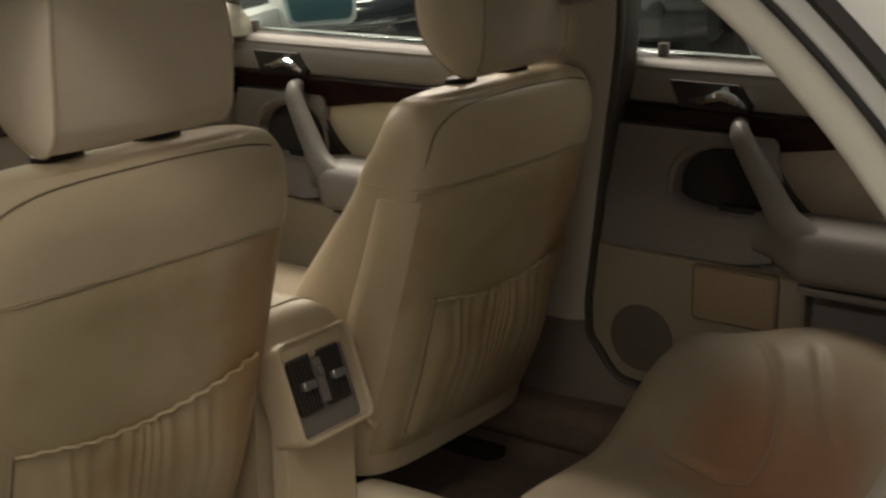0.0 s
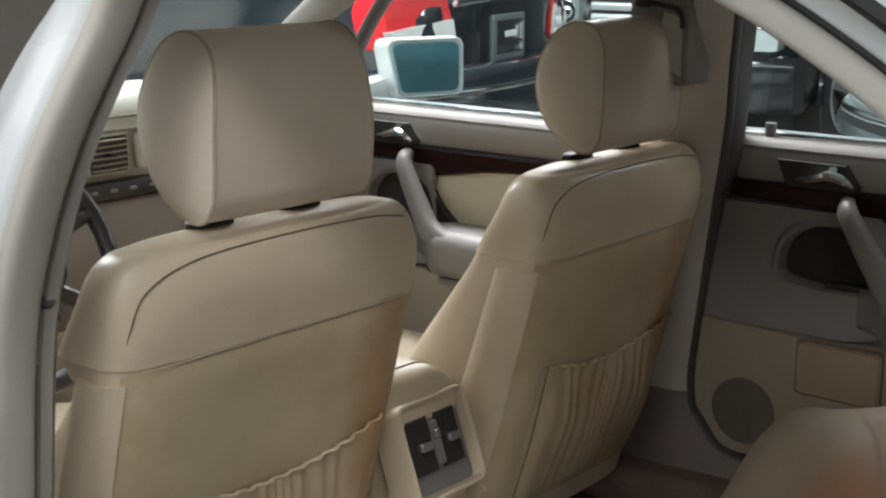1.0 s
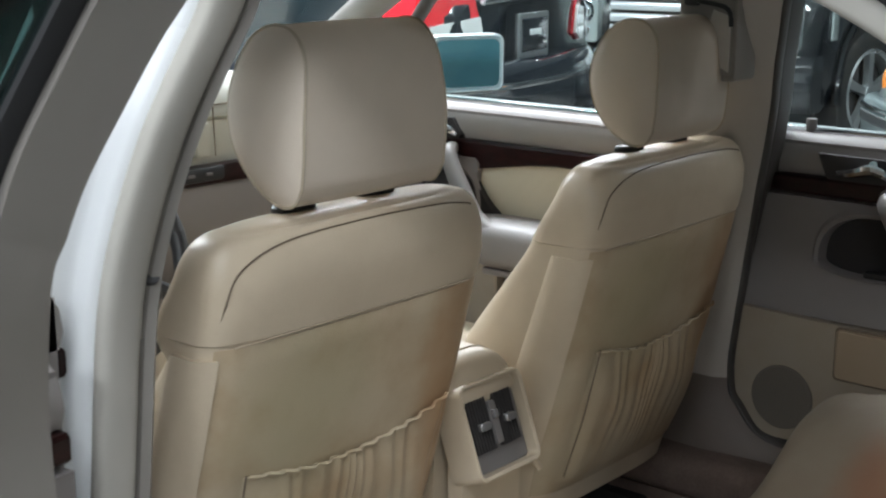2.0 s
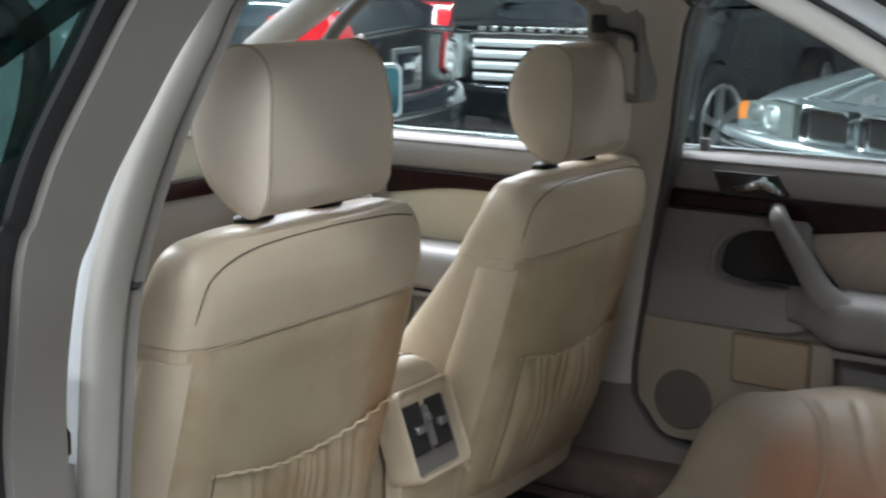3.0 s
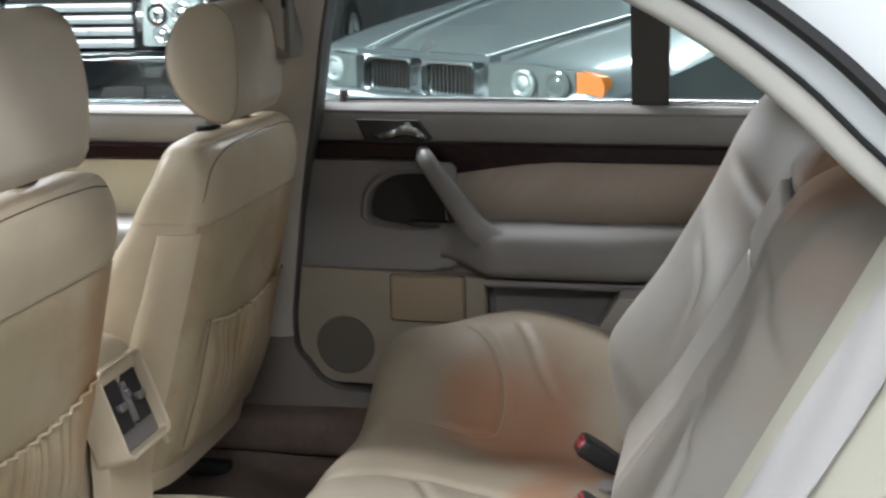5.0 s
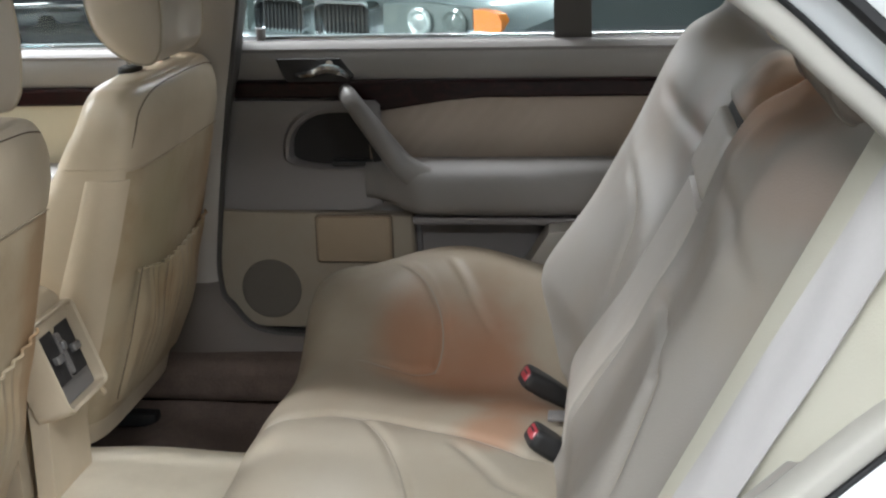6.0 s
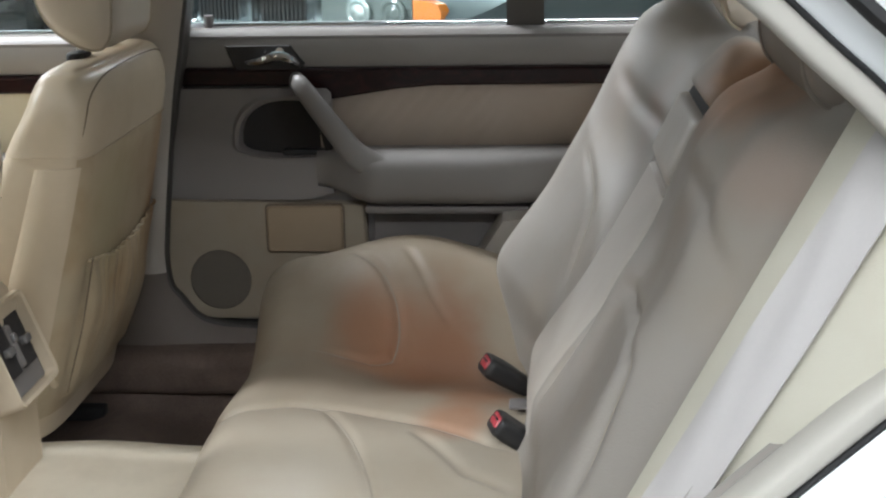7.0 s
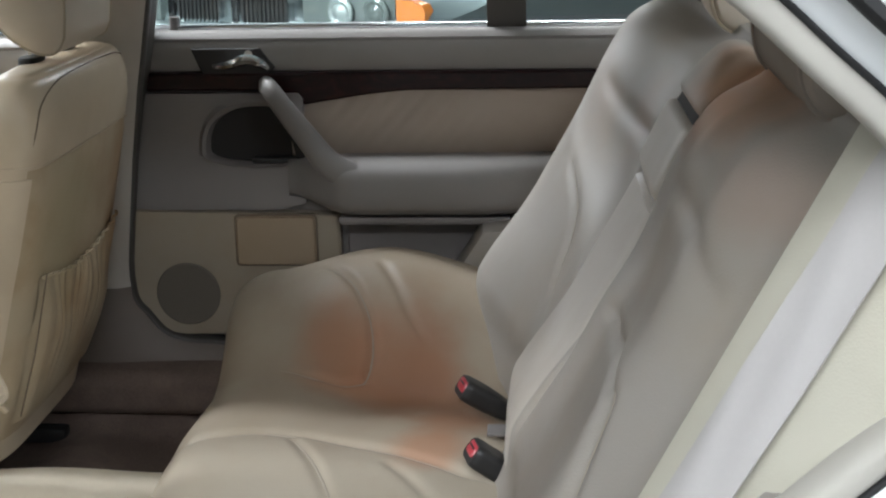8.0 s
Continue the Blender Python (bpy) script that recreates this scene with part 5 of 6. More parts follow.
# ---------------------------------------------------------------- dashboard, wheel, mirror, pillar fittings
def dashboard():
    d = thing("dashboard", (0, 1.1, 0.5), "cream dashboard with wood strip and centre air vents", "dashboard")
    prof = [(1.34, 1.03), (1.22, 1.085), (1.08, 1.105), (1.00, 1.095), (0.965, 1.06), (0.958, 1.03)]
    low = [(0.962, 0.905), (0.95, 0.885), (0.955, 0.80), (1.02, 0.66), (1.15, 0.52), (1.38, 0.50)]
    up = Mesh().loft([[(x, y + 0.05 * (x / 0.74) ** 2 * -0.4, z - 0.015 * (x / 0.74) ** 2) for y, z in prof] + [(x, 1.30, 0.95), (x, 1.0, 1.0)][::-1] for x in [-0.74 + 1.48 * k / 24 for k in range(25)]])
    part("upper_dash", up, M_DASH, d, "pale cream dashboard top")
    lo = Mesh().loft([[(x, y, z) for y, z in low] + [(x, 1.38, 0.90)] for x in [-0.74 + 1.48 * k / 24 for k in range(25)]])
    part("lower_dash", lo, M_TAUPE, d, "dark taupe lower dashboard")
    part("middle_dash", Mesh().box((0, 1.02, 0.97), (1.46, 0.10, 0.14), 0.01), M_DASH, d)
    part("wood_strip", Mesh().box((0.08, 0.957, 0.914), (1.28, 0.03, 0.040), 0.006), M_WOOD, d, "glossy burl wood dashboard strip")
    part("control_panel", Mesh().box((0.02, 0.950, 0.918), (0.30, 0.03, 0.030), 0.006), M_BLACK, d)
    for k in range(6):
        part("push_button", Mesh().box((-0.10 + 0.045 * k, 0.934, 0.919), (0.016, 0.010, 0.006), 0.002), M_VENTGREY, d)
    for cx in (-0.055, 0.045):
        v = part("vent_surround", Mesh().plate(rounded(cx - 0.050, cx + 0.050, 0.944, 1.024, 0.008), "y", 0.985, 0.957, 0.004), M_DASH, d)
        part("vent_well", Mesh().plate(rounded(cx - 0.043, cx + 0.043, 0.950, 1.018, 0.005), "y", 0.965, 0.955), M_BLACK, v)
        for k in range(6):
            part("slat", Mesh().box((cx, 0.951, 0.956 + 0.0112 * k), (0.084, 0.010, 0.0028), 0.001, 1), M_PANEL, v)
        part("vent_knob", Mesh().box((cx, 0.944, 0.985), (0.014, 0.012, 0.008), 0.003), M_BLACK, v)
    part("hazard_panel", Mesh().box((0.125, 0.955, 0.985), (0.035, 0.02, 0.07), 0.005), M_DASH, d)
    part("joint", Mesh().tube([(0.16, 0.957, 1.05), (0.16, 0.953, 0.95)], 0.0015, 6), M_STITCH, d)
    part("joint", Mesh().tube([(-0.12, 0.962, 1.052), (0.30, 0.962, 1.052)], 0.0015, 6), M_STITCH, d)
    d.location.z -= 0.034
    d.location.x += 0.055
    part("gear_selector", Mesh().tube([(-0.02, 0.72, 0.60), (-0.02, 0.70, 0.72)], [0.008, 0.016], 10), M_BLACK, d)
    return d


M_DASH = leather("dash_vinyl", (0.50, 0.49, 0.42), rough=0.55, dirt=0.1)
dashboard()


def steering_wheel():
    w = thing("steering_wheel", (-0.335, 0.64, 0.86), "dark grey four-spoke steering wheel", "steering wheel")
    c = Vector((-0.335, 0.64, 0.86))
    a, b = Vector((1, 0, 0)), Vector((0, 0.42, 0.91))
    n = a.cross(b)
    part("rim", Mesh().tube([c + 0.19 * (math.cos(2 * math.pi * k / 40) * a + math.sin(2 * math.pi * k / 40) * b) for k in range(40)], 0.015, 10, closed=True), M_BLACK, w)
    hub = Mesh().loft([[c + p * a + q * b + h * n for p, q in super_ring(0, 0, 0.085 * k, 0.065 * k, 28, 3)] for h, k in ((0.03, 1), (-0.015, 1), (-0.03, 0.85), (-0.035, 0.3))])
    part("hub", hub, M_BLACK, w)
    for g in (20, 160, 215, 325):
        part("spoke", Mesh().tube([c + 0.06 * (math.cos(radians(g)) * a + math.sin(radians(g)) * b), c + 0.185 * (math.cos(radians(g)) * a + math.sin(radians(g)) * b)], 0.014, 8), M_BLACK, w)
    part("column", Mesh().tube([c + 0.02 * -n * -1, Vector((-0.372, 0.98, 0.75))], 0.04, 12), M_BLACK, w)


steering_wheel()


def wing_mirror(s):
    w = thing("wing_mirror", (0.93 * s, 1.0, 0.99), "white wing mirror with rectangular blue-tinted glass", "wing mirror", "wing mirrors")

    def put(nm, m, mat, lab=""):
        if s < 0:
            m.mirror()
        part(nm, m, mat, w, lab)

    # the glass faces back and inward
    c = Vector((0.998, 0.93, 1.050))
    a = Vector((0.93, -0.36, 0)).normalized()
    b = Vector((0, 0, 1))
    n = a.cross(b)
    out = rounded(-0.104, 0.097, -0.068, 0.068, 0.020)
    out = [(p + (0.020 if q < 0 and p < 0 else 0.0), q) for p, q in out]
    rings = []
    for h, k in ((0.0, 0.90), (-0.008, 0.96), (-0.006, 1.0), (0.02, 1.03), (0.07, 0.98), (0.11, 0.8), (0.13, 0.4)):
        rings.append([c + p * k * a + q * k * b - h * n for p, q in out])
    put("shell", Mesh().loft(rings), M_WHITE, "white painted mirror shell")
    put("mirror_glass", Mesh().loft([[c + p * 0.86 * a + q * 0.84 * b + 0.001 * n for p, q in out], [c + p * 0.86 * a + q * 0.84 * b + 0.010 * n for p, q in out]]), M_MIRROR, "blue-tinted mirror glass")
    put("mount", Mesh().loft([[(0.80, 0.99, 0.97), (0.80, 1.07, 0.97), (0.80, 1.07, 1.01), (0.80, 0.99, 1.01)], [(0.95, 0.98, 0.985), (0.95, 1.04, 0.985), (0.95, 1.04, 1.03), (0.95, 0.98, 1.03)]]), M_WHITE)


wing_mirror(1)


def belt_adjuster():
    d = thing("belt_adjuster", (0.58, 0.05, 1.2), "beige seat belt height adjuster with a black hook", "belt adjuster")
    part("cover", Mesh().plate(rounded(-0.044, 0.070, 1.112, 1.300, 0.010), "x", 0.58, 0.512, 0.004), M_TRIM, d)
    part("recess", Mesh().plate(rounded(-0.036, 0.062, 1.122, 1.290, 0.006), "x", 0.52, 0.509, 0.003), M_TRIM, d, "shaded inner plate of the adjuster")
    part("slide", Mesh().plate([(-0.012, 1.140), (-0.032, 1.128), (-0.032, 1.222), (0.000, 1.232), (0.012, 1.19)], "x", 0.52, 0.505), M_TRIM_LIGHTENED, d)
    part("hook", Mesh().tube(spline([(0.502, 0.050, 1.266), (0.499, 0.030, 1.248), (0.499, -0.028, 1.236), (0.503, -0.036, 1.206)], 14), 0.0042, 8), M_BLACK, d, "black plastic belt hook")
    part("guide", Mesh().box((0.504, 0.040, 1.254), (0.014, 0.030, 0.034), 0.006), M_BLACK, d)
    return d


belt_adjuster()
g = thing("belt_anchor", (-0.662, 0.055, 0.965), "black plastic belt guide beside the front seat", "belt guide")
part("guide", Mesh().tube(spline([(-0.665, 0.04, 0.985), (-0.655, 0.055, 0.970), (-0.648, 0.06, 0.955)], 8), 0.010, 10), M_BLACK, g)
part("stalk", Mesh().box((-0.672, 0.06, 0.945), (0.012, 0.02, 0.07), 0.004), M_TRIM, g)


# ---------------------------------------------------------------- neighbouring cars
def paint(name, col, metal=0.6, rough=0.28):
    m = plain(name, col, rough, metal, var=0.05, scale=900, bumps=0, coat=1.0)
    return m


M_BLACKPAINT = paint("black_car_paint", (0.006, 0.007, 0.009), 0.0, 0.15)
M_NAVY = paint("dark_grey_car_paint", (0.02, 0.024, 0.03), 0.1, 0.14)
M_GREENGREY = paint("grey_green_car_paint", (0.15, 0.18, 0.185), 0.5, 0.36)
M_DARKGLASS = plain("dark_car_glass", (0.01, 0.012, 0.014), 0.05, var=0.0, bumps=0, coat=0.5)
M_LAMPGLASS = plain("dark_lamp_glass", (0.13, 0.15, 0.145), 0.08, var=0.35, scale=14, bumps=0.1, coat=0.8)
M_LAMP = plain("headlamp_lens", (0.42, 0.47, 0.46), 0.12, 0.5, var=0.3, scale=60, bumps=0.6, bdist=0.004, coat=1.0)
M_AMBER = plain("amber_lens", (0.85, 0.24, 0.03), 0.2, var=0.3, scale=60, bumps=0.5, bdist=0.003, coat=1.0)
M_TAIL = plain("red_lens", (0.70, 0.02, 0.03), 0.15, var=0.3, scale=40, bumps=0.3, bdist=0.003, coat=1.0)
M_TYRE = plain("tyre_rubber", (0.012, 0.012, 0.012), 0.75, var=0.2)
M_ALLOY = plain("alloy", (0.55, 0.57, 0.58), 0.3, 0.9, var=0.05, bumps=0)
M_BAR = plain("silver_grille_paint", (0.66, 0.68, 0.70), 0.3, 0.35, var=0.05, bumps=0)
M_PLATE = plain("number_plate_white", (0.7, 0.72, 0.72), 0.5)


def car_pose(x, y, heading):
    """Pose of a car whose nose (local +y end at 0) is at x, y on the floor."""
    return Matrix.Translation((x, y, FLOOR_Z)) @ Matrix.Rotation(radians(heading - 90), 4, "Z")


def car_hull(t, mat, L, W, top, low=0.22, e=5.0, tail=0.0):
    """Lower body: rings along the length, nose at y = 0. top: (y, height) pairs."""
    rings = []
    n = 56
    for i in range(n + 1):
        s = i / n
        y = -L * s
        d = min(-y, L + y)
        k = 1 - (1 - min(1, d / 0.45)) ** 2.6 * 0.17
        zt = lerp(top, -y)
        zl = low + 0.10 * (1 - min(1, d / 0.3)) ** 2
        hw = W / 2 * k
        ring = []
        for j in range(29):
            u = -1 + 2 * j / 28
            x = hw * math.copysign(abs(u) ** 0.9, u)
            z = zt - 0.055 * abs(u) ** 3.0 - 0.10 * max(0, abs(u) - 0.9) / 0.1 * 0.6
            ring.append((x, y, z))
        ring += [(hw * 1.0, y, zt * 0.72), (hw * 1.0, y, zl + 0.15), (hw * 0.96, y, zl), (-hw * 0.96, y, zl), (-hw * 1.0, y, zl + 0.15), (-hw * 1.0, y, zt * 0.72)]
        rings.append(ring)
    return part("body", Mesh().loft(rings), mat, t)


def car_cabin(t, mat, pts, w0, w1):
    """Greenhouse: glass block with a painted roof on it. pts: (y, z) outline of the side."""
    g = Mesh().loft([[(s * (w0 + (w1 - w0) * sm(pts[0][1], max(p[1] for p in pts), z)), y, z) for y, z in pts] for s in (-1, 1)])
    part("glasshouse", g, M_DARKGLASS, t, "dark car windows")
    hi = max(p[1] for p in pts)
    ry = [y for y, z in pts if z > hi - 0.08]
    part("roof", Mesh().loft([[(x, y, hi + 0.012 - 0.05 * (x / w1) ** 2) for x in [-w1 * 1.02 + 2.04 * w1 * k / 12 for k in range(13)]] + [(w1, y, hi - 0.06), (-w1, y, hi - 0.06)] for y in [min(ry) + (max(ry) - min(ry)) * k / 8 for k in range(9)]]), mat, t)


def wheel_set(t, ys, x, r, spokes=5, steer=0.0):
    for y in ys:
        for s in (1, -1):
            turn = Matrix.Translation((s * x, y, r)) @ Matrix.Rotation(radians(steer if y == ys[0] else 0), 4, "Z") @ Matrix.Translation((-s * x, -y, -r))
            prof = [(0.10, r * 0.66), (0.115, r * 0.74), (0.115, r * 0.9), (0.10, r * 0.98), (0.0, r), (-0.10, r * 0.98), (-0.115, r * 0.9), (-0.115, r * 0.66)]
            ty = Mesh().loft([[(s * x + s * a, y + q * math.cos(2 * math.pi * k / 40), r + q * math.sin(2 * math.pi * k / 40)) for a, q in prof] for k in range(41)], caps=False)
            w = part("wheel", ty.turn(turn), M_TYRE, t, "black tyre on an alloy wheel")
            part("rim", Mesh().loft([[(s * x + s * a, y + q * math.cos(2 * math.pi * k / 40), r + q * math.sin(2 * math.pi * k / 40)) for a, q in ((0.105, r * 0.70), (0.115, r * 0.66), (0.10, r * 0.62), (0.0, r * 0.62), (0.0, r * 0.70))] for k in range(41)], caps=False).turn(turn), M_ALLOY, w)
            part("brake_disc", Mesh().tube([(s * x, y, r), (s * x + s * 0.02, y, r)], r * 0.6, 28).turn(turn), M_DARK, w)
            for k in range(spokes):
                g = 2 * math.pi * k / spokes + 0.3
                c, q = math.cos(g), math.sin(g)
                m = Mesh().loft([[(s * x + s * h, y + rr * c - ww * q, r + rr * q + ww * c) for h, ww in ((0.06, -hw), (0.10, -hw * 0.8), (0.10, hw * 0.8), (0.06, hw))] for rr, hw in ((0.03, 0.035), (r * 0.3, 0.028), (r * 0.64, 0.04))])
                part("spoke", m.turn(turn), M_ALLOY, w)
            part("hub_cap", Mesh().tube([(s * x + s * 0.06, y, r), (s * x + s * 0.108, y, r)], 0.045, 20).turn(turn), M_ALLOY, w)


def band(pts, r0, n=10):
    return Mesh().tube(spline(pts, 30), r0, n)


def nose(y, x, W, depth=0.14):
    """Local y of the nose surface at x across."""
    return y - depth * (abs(x) / (W / 2)) ** 2.4


def grey_saloon():
    t = thing("grey_saloon", (0, 0, 0), "grey-green metallic saloon with twin chrome grilles", "car", "parked cars")
    W = 1.86
    car_hull(t, M_GREENGREY, 4.98, W, [(0, 0.62), (0.03, 0.70), (0.10, 0.76), (0.35, 0.82), (0.8, 0.90), (1.35, 0.98), (1.5, 0.98), (3.6, 0.98), (4.1, 1.0), (4.9, 0.96), (4.98, 0.80)])
    car_cabin(t, M_GREENGREY, [(-1.30, 0.95), (-2.05, 1.40), (-2.5, 1.43), (-3.1, 1.42), (-3.5, 1.36), (-4.15, 0.97)], 0.80, 0.60)
    # two grilles with chrome surrounds
    for s in (1, -1):
        out = rounded(s * 0.165 - 0.135, s * 0.165 + 0.135, 0.600, 0.752, 0.035)
        g = part("grille", Mesh().loft([[(p, nose(0.012, p, W, 0.05) + h, q - (q - 0.67) * kk) for p, q in out] for h, kk in ((-0.05, 0), (0.020, 0.0), (0.026, 0.04), (0.024, 0.14), (-0.02, 0.16))], caps=False), M_CHROME, t, "chrome-framed kidney-shaped grille")
        part("grille_back", Mesh().plate(rounded(s * 0.165 - 0.125, s * 0.165 + 0.125, 0.612, 0.742, 0.03), "y", -0.04, -0.004), M_BLACK, g)
        for k in range(11):
            x = s * 0.165 - 0.105 + 0.021 * k
            part("slat", Mesh().box((x, -0.002, 0.677), (0.004, 0.014, 0.126), 0.001, 1), M_BLACK, g)
        # headlamp unit with two round lenses and the indicator
        x0, x1 = s * 0.36, s * 0.72
        lamp = Mesh().loft([[(x, nose(0.03, x, W, 0.16) + h, z) for x, z in [(x0, 0.615), (x0 + (x1 - x0) * 0.5, 0.612), (x1, 0.618), (x1, 0.735), (x0 + (x1 - x0) * 0.5, 0.755), (x0, 0.748)]] for h in (-0.05, 0.004)])
        hl = part("headlamp", lamp, M_LAMPGLASS, t, "dark glass twin headlamp")
        for xx in (0.42, 0.80):
            cx = x0 + (x1 - x0) * xx
            part("lens", Mesh().loft([[(cx + rr * math.cos(2 * math.pi * k / 28), nose(0.038, cx, W, 0.16) + h, 0.682 + rr * math.sin(2 * math.pi * k / 28)) for k in range(28)] for h, rr in ((-0.01, 0.056), (0.0, 0.056), (0.006, 0.045), (0.0, 0.032), (0.01, 0.012))]), M_LAMP if xx < 0.6 else M_LAMPGLASS, hl)
        ind = Mesh().loft([[(x, nose(0.03, x, W, 0.16) + h, z) for x, z in [(s * 0.725, 0.622), (s * 0.78, 0.622), (s * 0.812, 0.632), (s * 0.825, 0.66), (s * 0.825, 0.69), (s * 0.812, 0.716), (s * 0.78, 0.728), (s * 0.725, 0.735)]] for h in (-0.05, 0.006)])
        part("indicator", ind, M_AMBER, t, "amber indicator lens")
        part("bonnet_crease", band([(s * 0.33, 0.0, 0.772), (s * 0.42, -0.4, 0.842), (s * 0.56, -1.2, 0.968)], 0.010), M_GREENGREY, t)
    part("grille_panel", Mesh().loft([[(x, nose(0.022, x, W, 0.15), z) for x in [-0.36 + 0.72 * k / 12 for k in range(13)]] + [(0.36, -0.06, z), (-0.36, -0.06, z)] for z in (0.755, 0.772, 0.778)]), M_GREENGREY, t)
    part("badge", Mesh().tube([(0, -0.035, 0.792), (0, -0.030, 0.798)], 0.035, 24), M_CHROME, t, "small round bonnet badge")
    bp = [(x, nose(0.11, x, W, 0.22), 0.50) for x in [-0.93 + 1.86 * k / 24 for k in range(25)]]
    part("bumper", Mesh().loft([[(x, y + a, z + b) for a, b in super_ring(-0.05, -0.0, 0.09, 0.115, 16, 4)] for x, y, z in bp]), M_GREENGREY, t)
    part("bumper_strip", Mesh().loft([[(x * 1.003, y + 0.04 + a, 0.572 + b) for a, b in super_ring(0, 0, 0.008, 0.010, 8, 2)] for x, y, z in bp]), M_CHROME, t, "bright bumper strip")
    part("rub_strip", Mesh().loft([[(x * 1.003, y + 0.042 + a, 0.53 + b) for a, b in super_ring(0, 0, 0.006, 0.022, 8, 3)] for x, y, z in bp]), M_BLACK, t)
    wheel_set(t, (-0.86, -3.85), 0.80, 0.325)
    t.matrix_world = car_pose(3.606, 0.458, 149) @ Matrix.Diagonal((1.06, 1, 1.02, 1))


grey_saloon()


def black_suv():
    t = thing("black_suv", (0, 0, 0), "tall black off-road car with a barred silver grille", "car", "parked cars")
    W = 1.93
    car_hull(t, M_BLACKPAINT, 4.8, W, [(0, 0.90), (0.03, 1.02), (0.15, 1.07), (1.0, 1.14), (1.3, 1.20), (4.6, 1.16), (4.8, 1.0)], 0.35)
    car_cabin(t, M_BLACKPAINT, [(-1.15, 1.16), (-1.85, 1.76), (-2.4, 1.82), (-4.2, 1.80), (-4.72, 1.16)], 0.88, 0.72)
    part("grille_back", Mesh().plate(rounded(-0.43, 0.43, 0.68, 0.98, 0.03), "y", -0.02, 0.012), M_DARK, t)
    for k in range(4):
        z = 0.715 + 0.072 * k
        part("grille_bar", Mesh().loft([[(x, nose(0.035, x, W, 0.06) + a, z + b) for a, b in super_ring(0, 0, 0.016, 0.026, 12, 3)] for x in [-0.42 + 0.84 * j / 12 for j in range(13)]]), M_BAR, t, "wide silver grille bar")
    part("upper_bar", Mesh().box((0, 0.012, 1.02), (1.10, 0.05, 0.04), 0.012), M_BLACKPAINT, t)
    for k in range(9):
        part("bonnet_letter", Mesh().box((-0.36 + 0.09 * k, 0.040, 1.02), (0.045, 0.006, 0.028), 0.002, 1), M_ALLOY, t, "plain bar in place of a letter")
    for s in (1, -1):
        lamp = Mesh().loft([[(s * x, nose(0.060, x, W, 0.05) + h, z) for x, z in rounded(0.50, 0.86, 0.70, 0.98, 0.02, 2)] for h in (-0.12, 0.012)])
        hl = part("headlamp", lamp, M_LAMP, t, "clear square headlamp unit")
        for cx, cz, rr in ((0.60, 0.89, 0.075), (0.75, 0.89, 0.07), (0.62, 0.77, 0.055)):
            part("lens", Mesh().loft([[(s * cx + k1 * rr * math.cos(2 * math.pi * k / 24), nose(0.070, cx, W, 0.05) + h, cz + k1 * rr * math.sin(2 * math.pi * k / 24)) for k in range(24)] for h, k1 in ((-0.01, 1), (0.004, 1), (0.008, 0.85), (0.0, 0.5), (0.01, 0.2))]), M_CHROME, hl)
        part("side_repeater", Mesh().box((s * 0.965, -0.34, 0.86), (0.02, 0.10, 0.22), 0.008), M_LAMP, t)
        arch = [(s * 0.975, -0.86 + 0.45 * math.cos(radians(a)), 0.40 + 0.45 * math.sin(radians(a))) for a in range(-5, 190, 10)]
        part("wheel_arch", Mesh().tube(arch, 0.03, 8), M_BLACKPAINT, t)
        part("arch_void", Mesh().tube([(s * 0.80, -0.86, 0.40), (s * 0.972, -0.86, 0.40)], 0.43, 32), M_DARK, t)
    part("bumper", Mesh().loft([[(x, nose(0.10, x, W, 0.2) + a, 0.50 + b) for a, b in super_ring(-0.08, 0, 0.12, 0.17, 20, 5)] for x in [-0.94 + 1.88 * j / 24 for j in range(25)]]), M_BLACKPAINT, t)
    part("number_plate", Mesh().box((0, 0.128, 0.54), (0.32, 0.012, 0.17), 0.006), M_NAVY, t, "dark blank front plate panel")
    part("lower_grille", Mesh().box((0, 0.122, 0.42), (1.0, 0.02, 0.09), 0.01), M_DARK, t)
    for s in (1, -1):
        part("fog_lamp", Mesh().tube([(s * 0.66, 0.05, 0.52), (s * 0.66, 0.095, 0.52)], 0.05, 20), M_CHROME, t, "small round fog lamp")
    wheel_set(t, (-0.86, -3.75), 0.955, 0.40, steer=-14)
    t.matrix_world = car_pose(5.421, 2.98, 184.8) @ Matrix.Diagonal((0.9, 0.92, 0.95, 1))


black_suv()


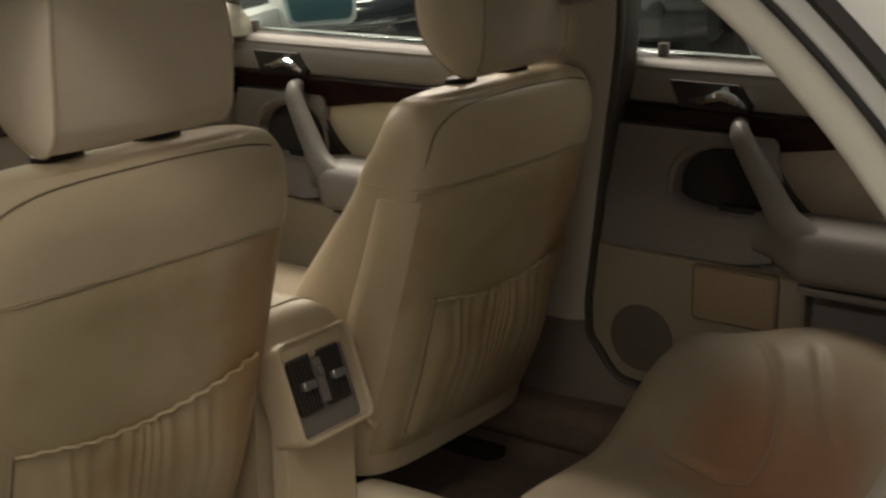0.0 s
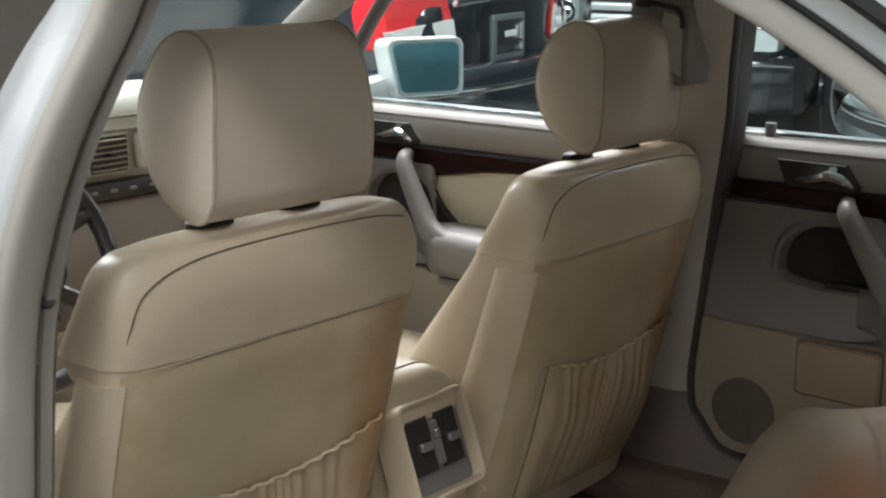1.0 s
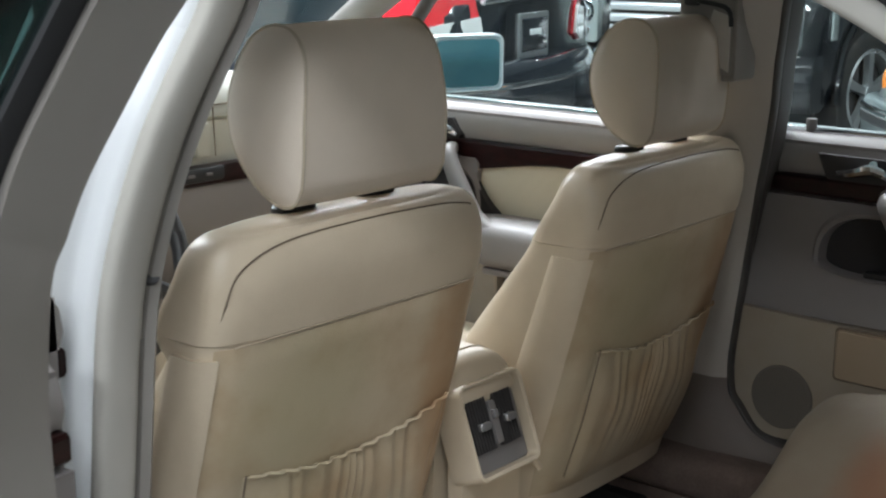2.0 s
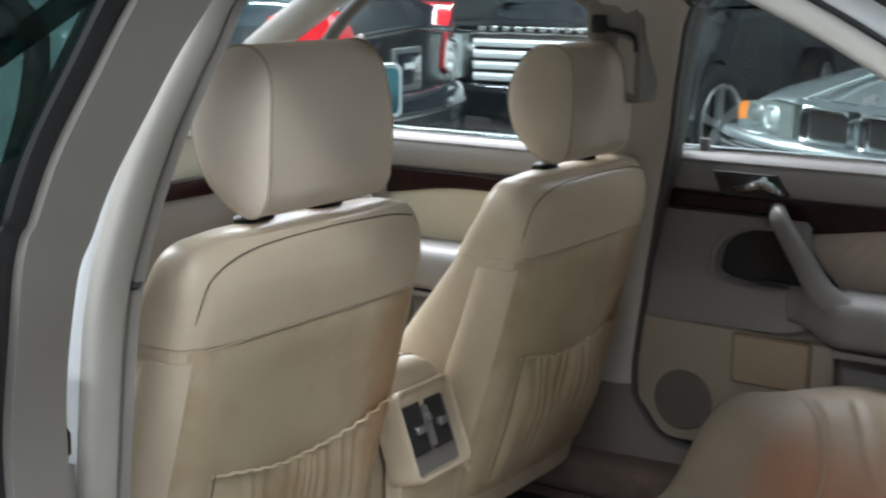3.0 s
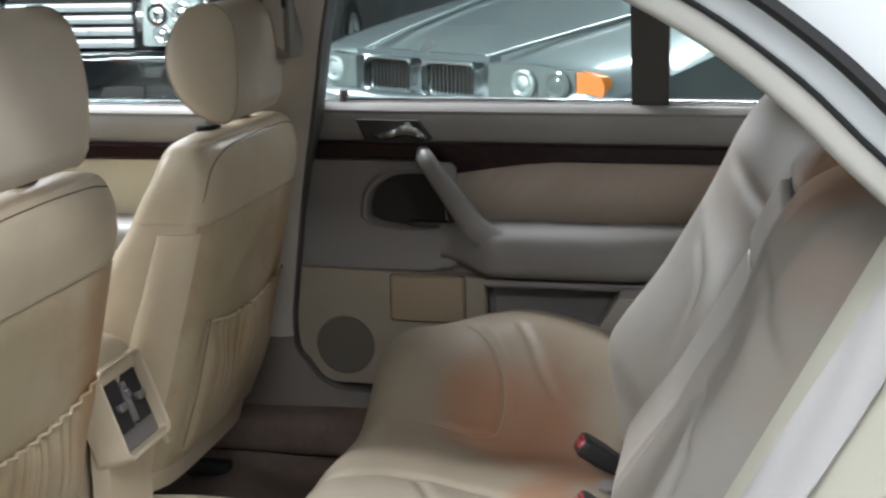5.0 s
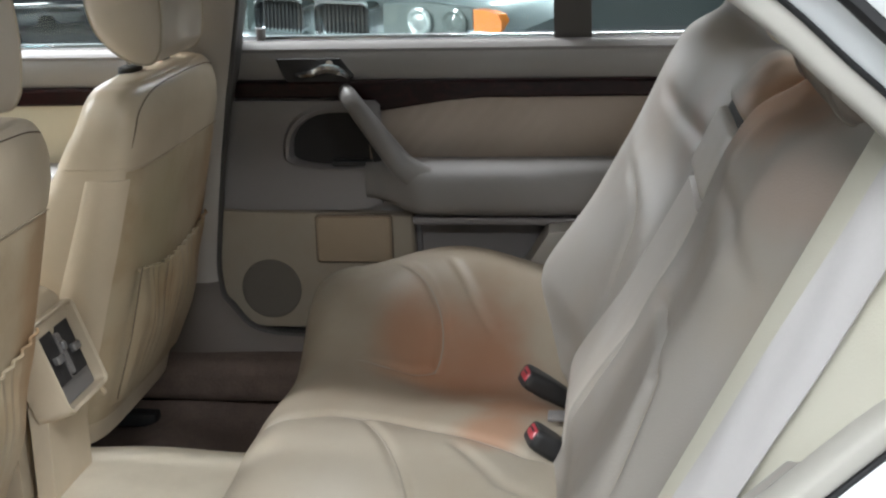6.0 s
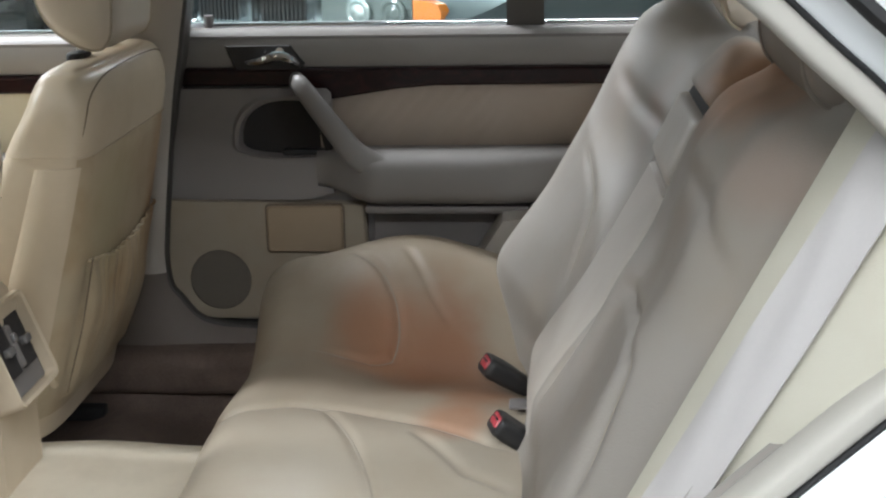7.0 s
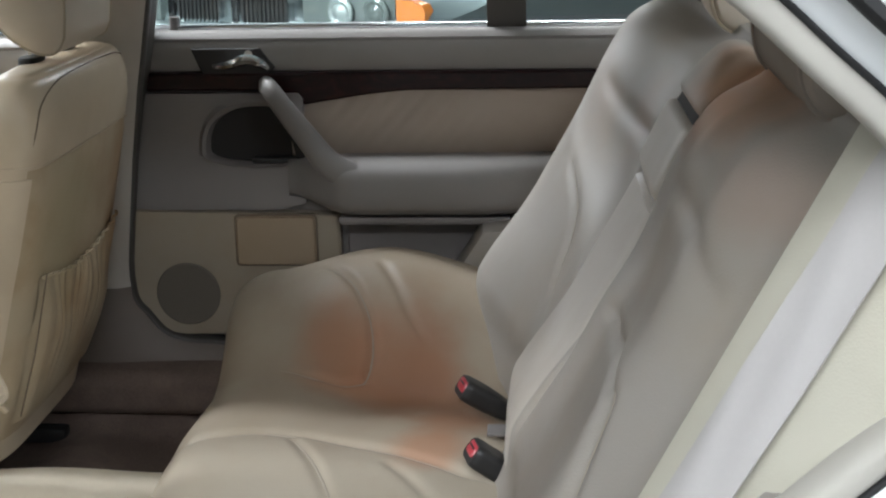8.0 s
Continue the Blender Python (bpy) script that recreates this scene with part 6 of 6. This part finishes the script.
def dark_saloon():
    t = thing("dark_saloon", (0, 0, 0), "dark blue-black saloon seen from its tail with red lamps", "car", "parked cars")
    W = 1.87
    # built with its tail at y = 0 and nose at y = +5
    rings = []
    L = 5.1
    for i in range(57):
        y = L * i / 56
        d = min(y, L - y)
        k = 1 - (1 - min(1, d / 0.5)) ** 2.5 * 0.20
        zt = lerp([(0, 0.90), (0.05, 0.99), (0.25, 1.02), (0.7, 1.03), (1.3, 1.0), (3.6, 0.98), (4.6, 0.86), (5.1, 0.62)], y)
        hw = W / 2 * k
        ring = [(hw * (-1 + 2 * j / 28), y, zt - 0.05 * abs(-1 + 2 * j / 28) ** 3 - 0.05 * max(0, abs(-1 + 2 * j / 28) - 0.9) / 0.1) for j in range(29)]
        ring += [(hw * 1.02, y, zt * 0.70), (hw * 1.0, y, 0.40), (hw * 0.95, y, 0.24), (-hw * 0.95, y, 0.24), (-hw * 1.0, y, 0.40), (-hw * 1.02, y, zt * 0.70)]
        rings.append(ring)
    part("body", Mesh().loft(rings), M_NAVY, t)
    car_cabin(t, M_NAVY, [(0.75, 1.0), (1.5, 1.40), (2.0, 1.46), (2.6, 1.46), (3.05, 1.38), (3.75, 0.98)], 0.82, 0.62)
    for s in (1, -1):
        pts = [(0.60, 0.90), (0.545, 0.80), (0.53, 0.72), (0.60, 0.69), (0.80, 0.70), (0.91, 0.74), (0.935, 0.86), (0.90, 0.95), (0.78, 0.985), (0.68, 0.965)]
        lens = Mesh().loft([[(s * x * k, 0.03 + 0.30 * max(0, (x - 0.5)) ** 2 * 1.6 - h, z) for x, z in pts] for h, k in ((-0.12, 0.98), (0.03, 1.0), (0.045, 0.985))])
        lm = part("tail_lamp", lens, M_TAIL, t, "red wrap-round tail lamp")
        clear = [(0.56, 0.83), (0.54, 0.78), (0.535, 0.725), (0.61, 0.695), (0.80, 0.705), (0.905, 0.745), (0.93, 0.80), (0.80, 0.815)]
        part("reversing_lens", Mesh().loft([[(s * x, 0.03 + 0.30 * max(0, (x - 0.5)) ** 2 * 1.6 - h, z) for x, z in clear] for h in (0.02, 0.056)]), M_CLEAR, lm, "clear reversing lens")
    part("boot_trim", band([(-0.56, -0.035, 0.88), (0, -0.05, 0.895), (0.56, -0.035, 0.88)], 0.013), M_CHROME, t, "chrome strip above the plate")
    part("plate_recess", Mesh().plate(rounded(-0.29, 0.29, 0.64, 0.86, 0.03), "y", 0.0, -0.020), M_BLACKPAINT, t)
    part("plate_frame", Mesh().plate(rounded(-0.165, 0.165, 0.665, 0.825, 0.008), "y", 0.0, -0.032, 0.003), M_ALLOY, t, "silver plate frame")
    part("number_plate", Mesh().box((0, -0.030, 0.745), (0.285, 0.012, 0.12), 0.003), M_NAVY, t, "dark dealer plate")
    part("plate_bar", Mesh().box((0, -0.037, 0.755), (0.13, 0.004, 0.022), 0.001, 1), M_PLATE, t)
    bp = [(x, 0.02 - 0.14 + 0.20 * (abs(x) / 0.93) ** 2.6, 0.52) for x in [-0.94 + 1.88 * k / 28 for k in range(29)]]
    part("bumper", Mesh().loft([[(x, y + a, z + b) for a, b in super_ring(0.08, 0, 0.12, 0.15, 20, 4)] for x, y, z in bp]), M_NAVY, t)
    part("bumper_strip", Mesh().loft([[(x, y - 0.035 + a, 0.59 + b) for a, b in super_ring(0, 0, 0.008, 0.013, 8, 2)] for x, y, z in bp]), M_CHROME, t, "bright bumper strip")
    wheel_set(t, (1.0, 4.05), 0.80, 0.335)
    m = car_pose(3.248, 2.408, 102.7)
    t.matrix_world = m @ Matrix.Diagonal((0.94, 1, 1.17, 1))


dark_saloon()
